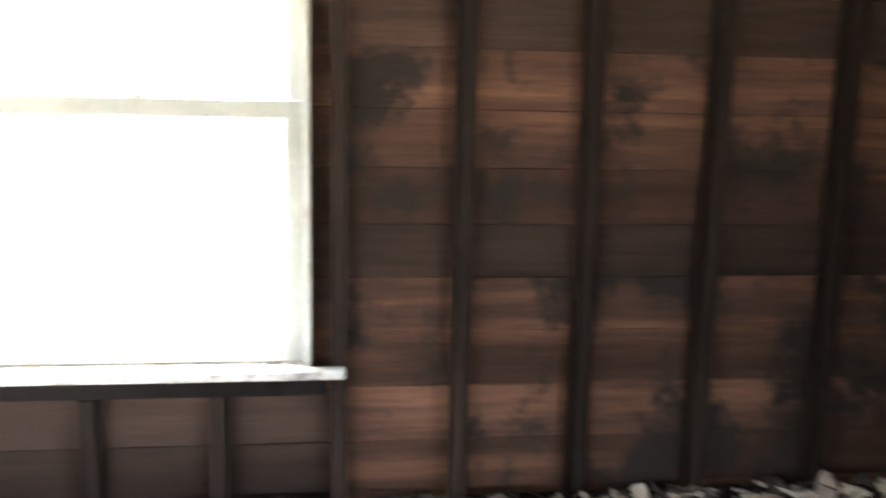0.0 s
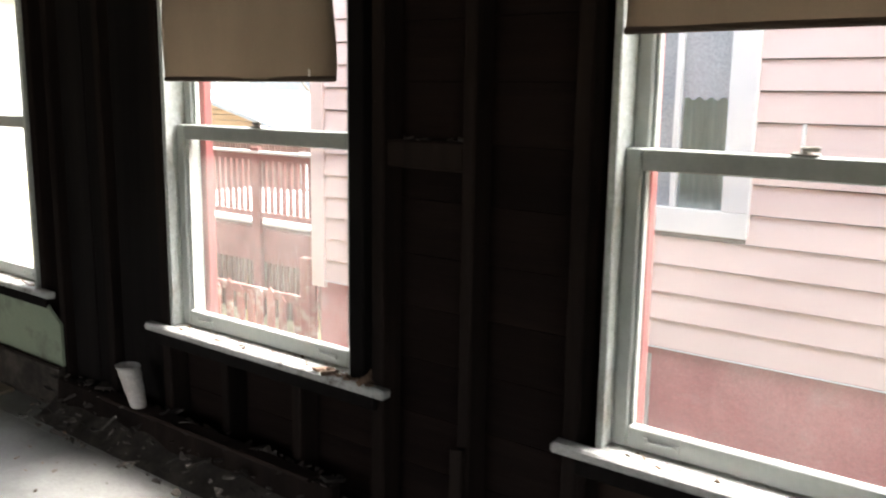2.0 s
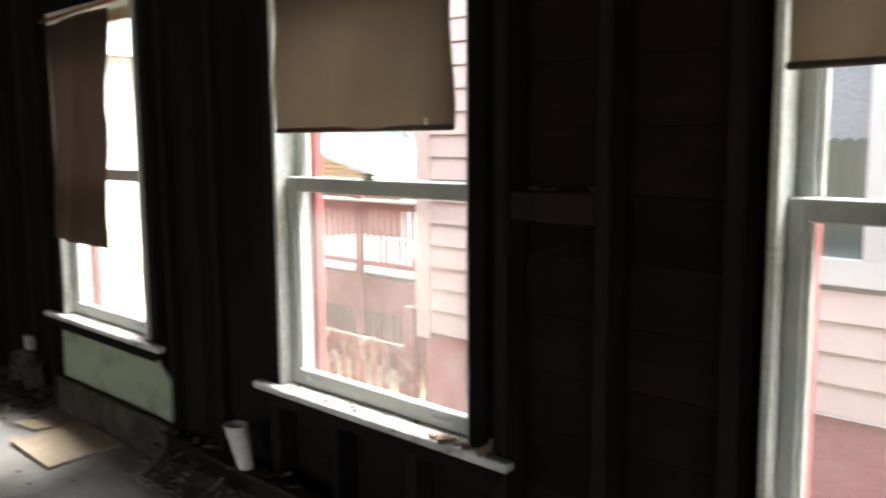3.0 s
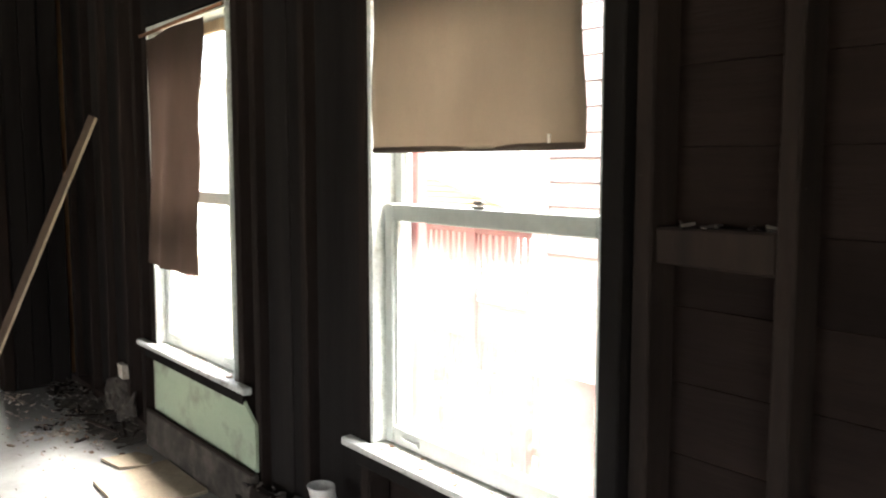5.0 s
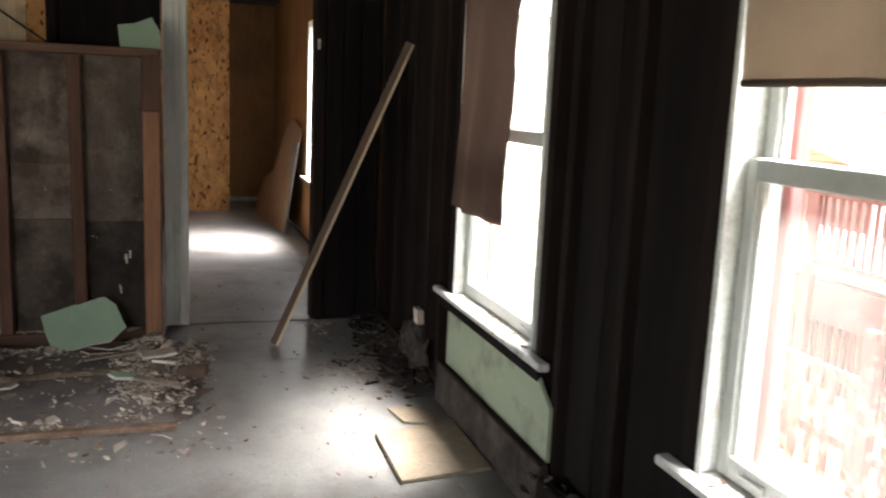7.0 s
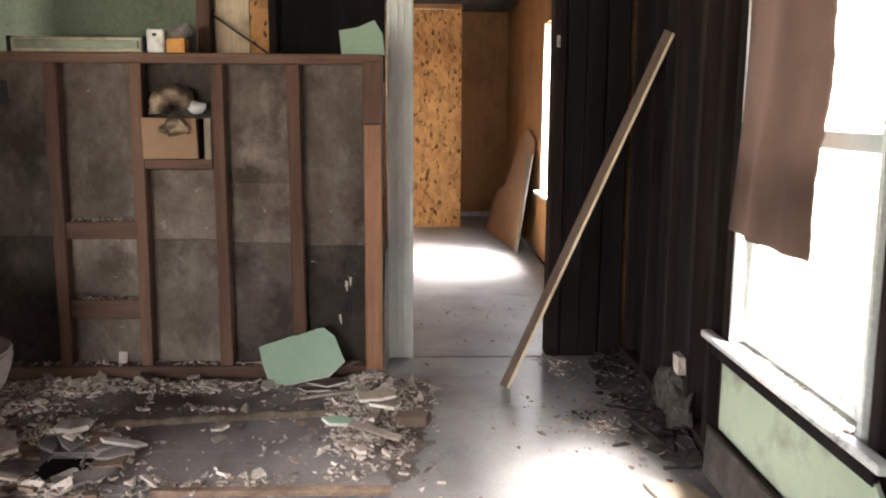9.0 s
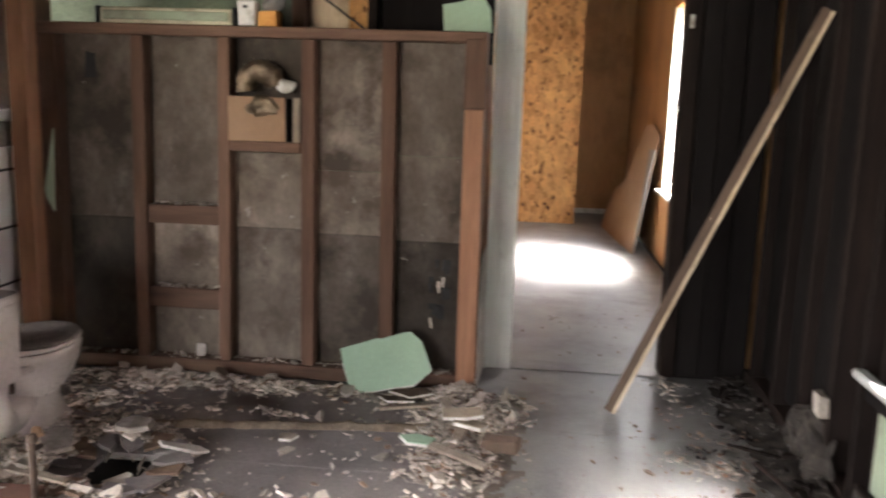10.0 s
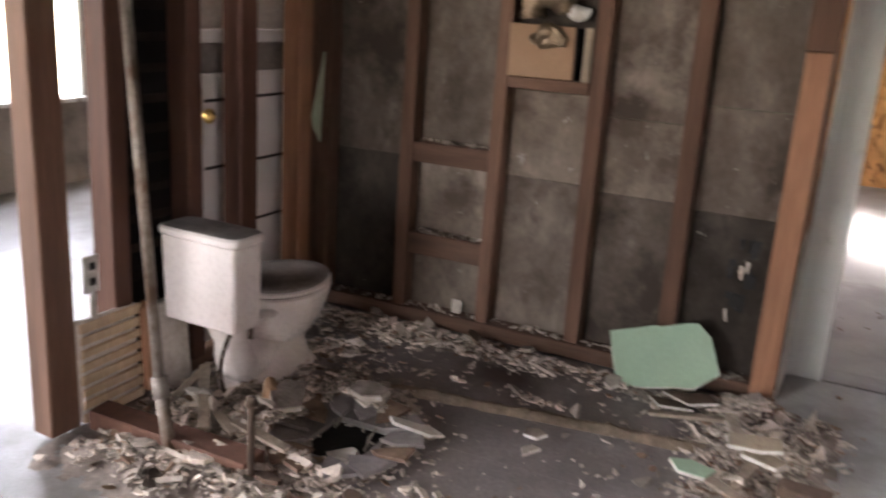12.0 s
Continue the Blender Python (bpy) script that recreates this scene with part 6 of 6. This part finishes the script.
for x in (-38, -35, -32.5):
    wf = block("window", (x - 0.5, 11.93, 0.4), (x + 0.5, 11.985, 1.9), M_TRIM, hs2)
    block("pane", (x - 0.3, 11.9, 0.6), (x + 0.3, 11.928, 1.7), M_FARGLASS, wf, bevel=0)
# made-up house that hides the dark sky at the horizon
hs3 = thing("far_house", (-60, 45, -1.4), "long pale house added to cover the horizon beyond the yards", "house", "far houses")
block("wall", (-95, 45, -1.5), (-40, 55, 4.0), M_HOUSE, hs3, bevel=0)
part("roof", prism(bmesh.new(), [(-96, 4.0), (-39, 4.0), (-42, 7.0), (-93, 7.0)], 11, Matrix.Translation((0, 44.5, 0))), M_ROOF, hs3, "grey shingle roof")
for x in (-88, -78, -68, -58, -48):
    wf = block("window", (x - 1, 44.9, 0.8), (x + 1, 44.98, 2.4), M_TRIM, hs3)
    block("pane", (x - 0.9, 44.87, 0.9), (x + 0.9, 44.898, 2.3), M_FARGLASS, wf, bevel=0)
block("yard_tarp", (-20.4, 20.0, -1.4), (-18.9, 21.0, 0.5), M_BLUE, None, "blue tarp over a stack in the yard", category="tarp", bevel=0.1, warp=0.08)
gg = thing("garage", (-16.5, 13, -1.4), "low garage with tan clapboard gable beyond the yard", "garage")
part("wall", cube(bmesh.new(), (-20, 13.1, -1.45), (-13.4, 17, 0.6)), M_TANSIDING, gg)
part("roof", prism(bmesh.new(), [(-12.9, 0.55), (-12.9, 0.62), (-16.6, 1.5), (-20.4, 0.62), (-20.4, 0.55), (-16.6, 1.42)], 4.6, Matrix.Translation((0, 12.8, 0))), M_ROOF, gg, "grey roof edge")
z_ = 0.2
while z_ < 1.36:
    half = min(3.3, (1.42 - z_) / 0.87 * 3.7)
    block("clapboard", (-16.6 - half, 13.0, z_), (-16.6 + half, 13.098, z_ + 0.1), M_TANSIDING, gg, bevel=0.004)
    z_ += 0.112
pc = thing("porch", (-23, 22, -1.4), "white posted porch with a pale blue-grey roof", "porch", "far houses")
part("roof", prism(bmesh.new(), [(-25.6, 1.25), (-19.6, 1.25), (-20.2, 2.3), (-25.0, 2.3)], 2.0, Matrix.Translation((0, 21.9, 0))), M_ROOF, pc, "pale blue-grey shingle roof")
for x in (-25.3, -23.6, -21.9, -20.1):
    block("post", (x - 0.09, 22.0, -1.4), (x + 0.09, 22.18, 1.249), M_TRIM, pc)
block("floor_slab", (-25.6, 21.9, -1.4), (-19.6, 23.9, -1.0), M_DECKGREY, pc)
block("rail", (-25.2, 22.05, -0.2), (-20.2, 22.12, -0.1), M_TRIM, pc)

tr = thing("bare_tree", (-13.5, 14, -1.4), "bare young tree with thin branches", "tree")
TR = random.Random(4)
bm = tube(bmesh.new(), (-13.5, 14, -1.45), (-13.45, 14, 1.2), 0.09, 0.06, 8)
part("trunk", bm, M_BARK, tr, smooth=True)
bm = bmesh.new()


def limb(a, d, r, depth):
    b = a + d
    tube(bm, a, b, r, r * 0.65, 5, False)
    if depth:
        for _ in range(3):
            nd = (d.normalized() + Vector((TR.uniform(-0.8, 0.8), TR.uniform(-0.8, 0.8), TR.uniform(-0.1, 0.7)))).normalized() * d.length * TR.uniform(0.55, 0.8)
            limb(a + d * TR.uniform(0.6, 1.0), nd, r * 0.6, depth - 1)


for k in range(5):
    limb(Vector((-13.45, 14, 0.9 + 0.07 * k)), Vector((math.cos(k * 1.3) * 0.7, math.sin(k * 1.3) * 0.7, 0.9)), 0.035, 4)
part("limbs", bm, M_BARK, tr, smooth=True)
gr = random.Random(6)
verts, faces = [], []
for _ in range(2600):
    x, y = gr.uniform(-11, -4.5), gr.uniform(3.7, 8.3)
    h = gr.uniform(0.03, 0.12) if gr.random() < 0.93 else gr.uniform(0.3, 0.7)
    a = gr.uniform(0, 6.283)
    dx, dy = 0.006 * math.cos(a), 0.006 * math.sin(a)
    b0 = len(verts)
    lx, ly = gr.gauss(0, h * 0.4), gr.gauss(0, h * 0.4)
    verts += [(x - dx, y - dy, -1.4), (x + dx, y + dy, -1.4), (x + lx, y + ly, -1.4 + h)]
    faces.append((b0, b0 + 1, b0 + 2))
me = bpy.data.meshes.new("dry_weeds")
me.from_pydata(verts, [], faces)
me.materials.append(M_LEAFY)
tagged(new("dry_weeds", me), "dry yellow weeds and grass in the yard", "weeds", kind="stuff")
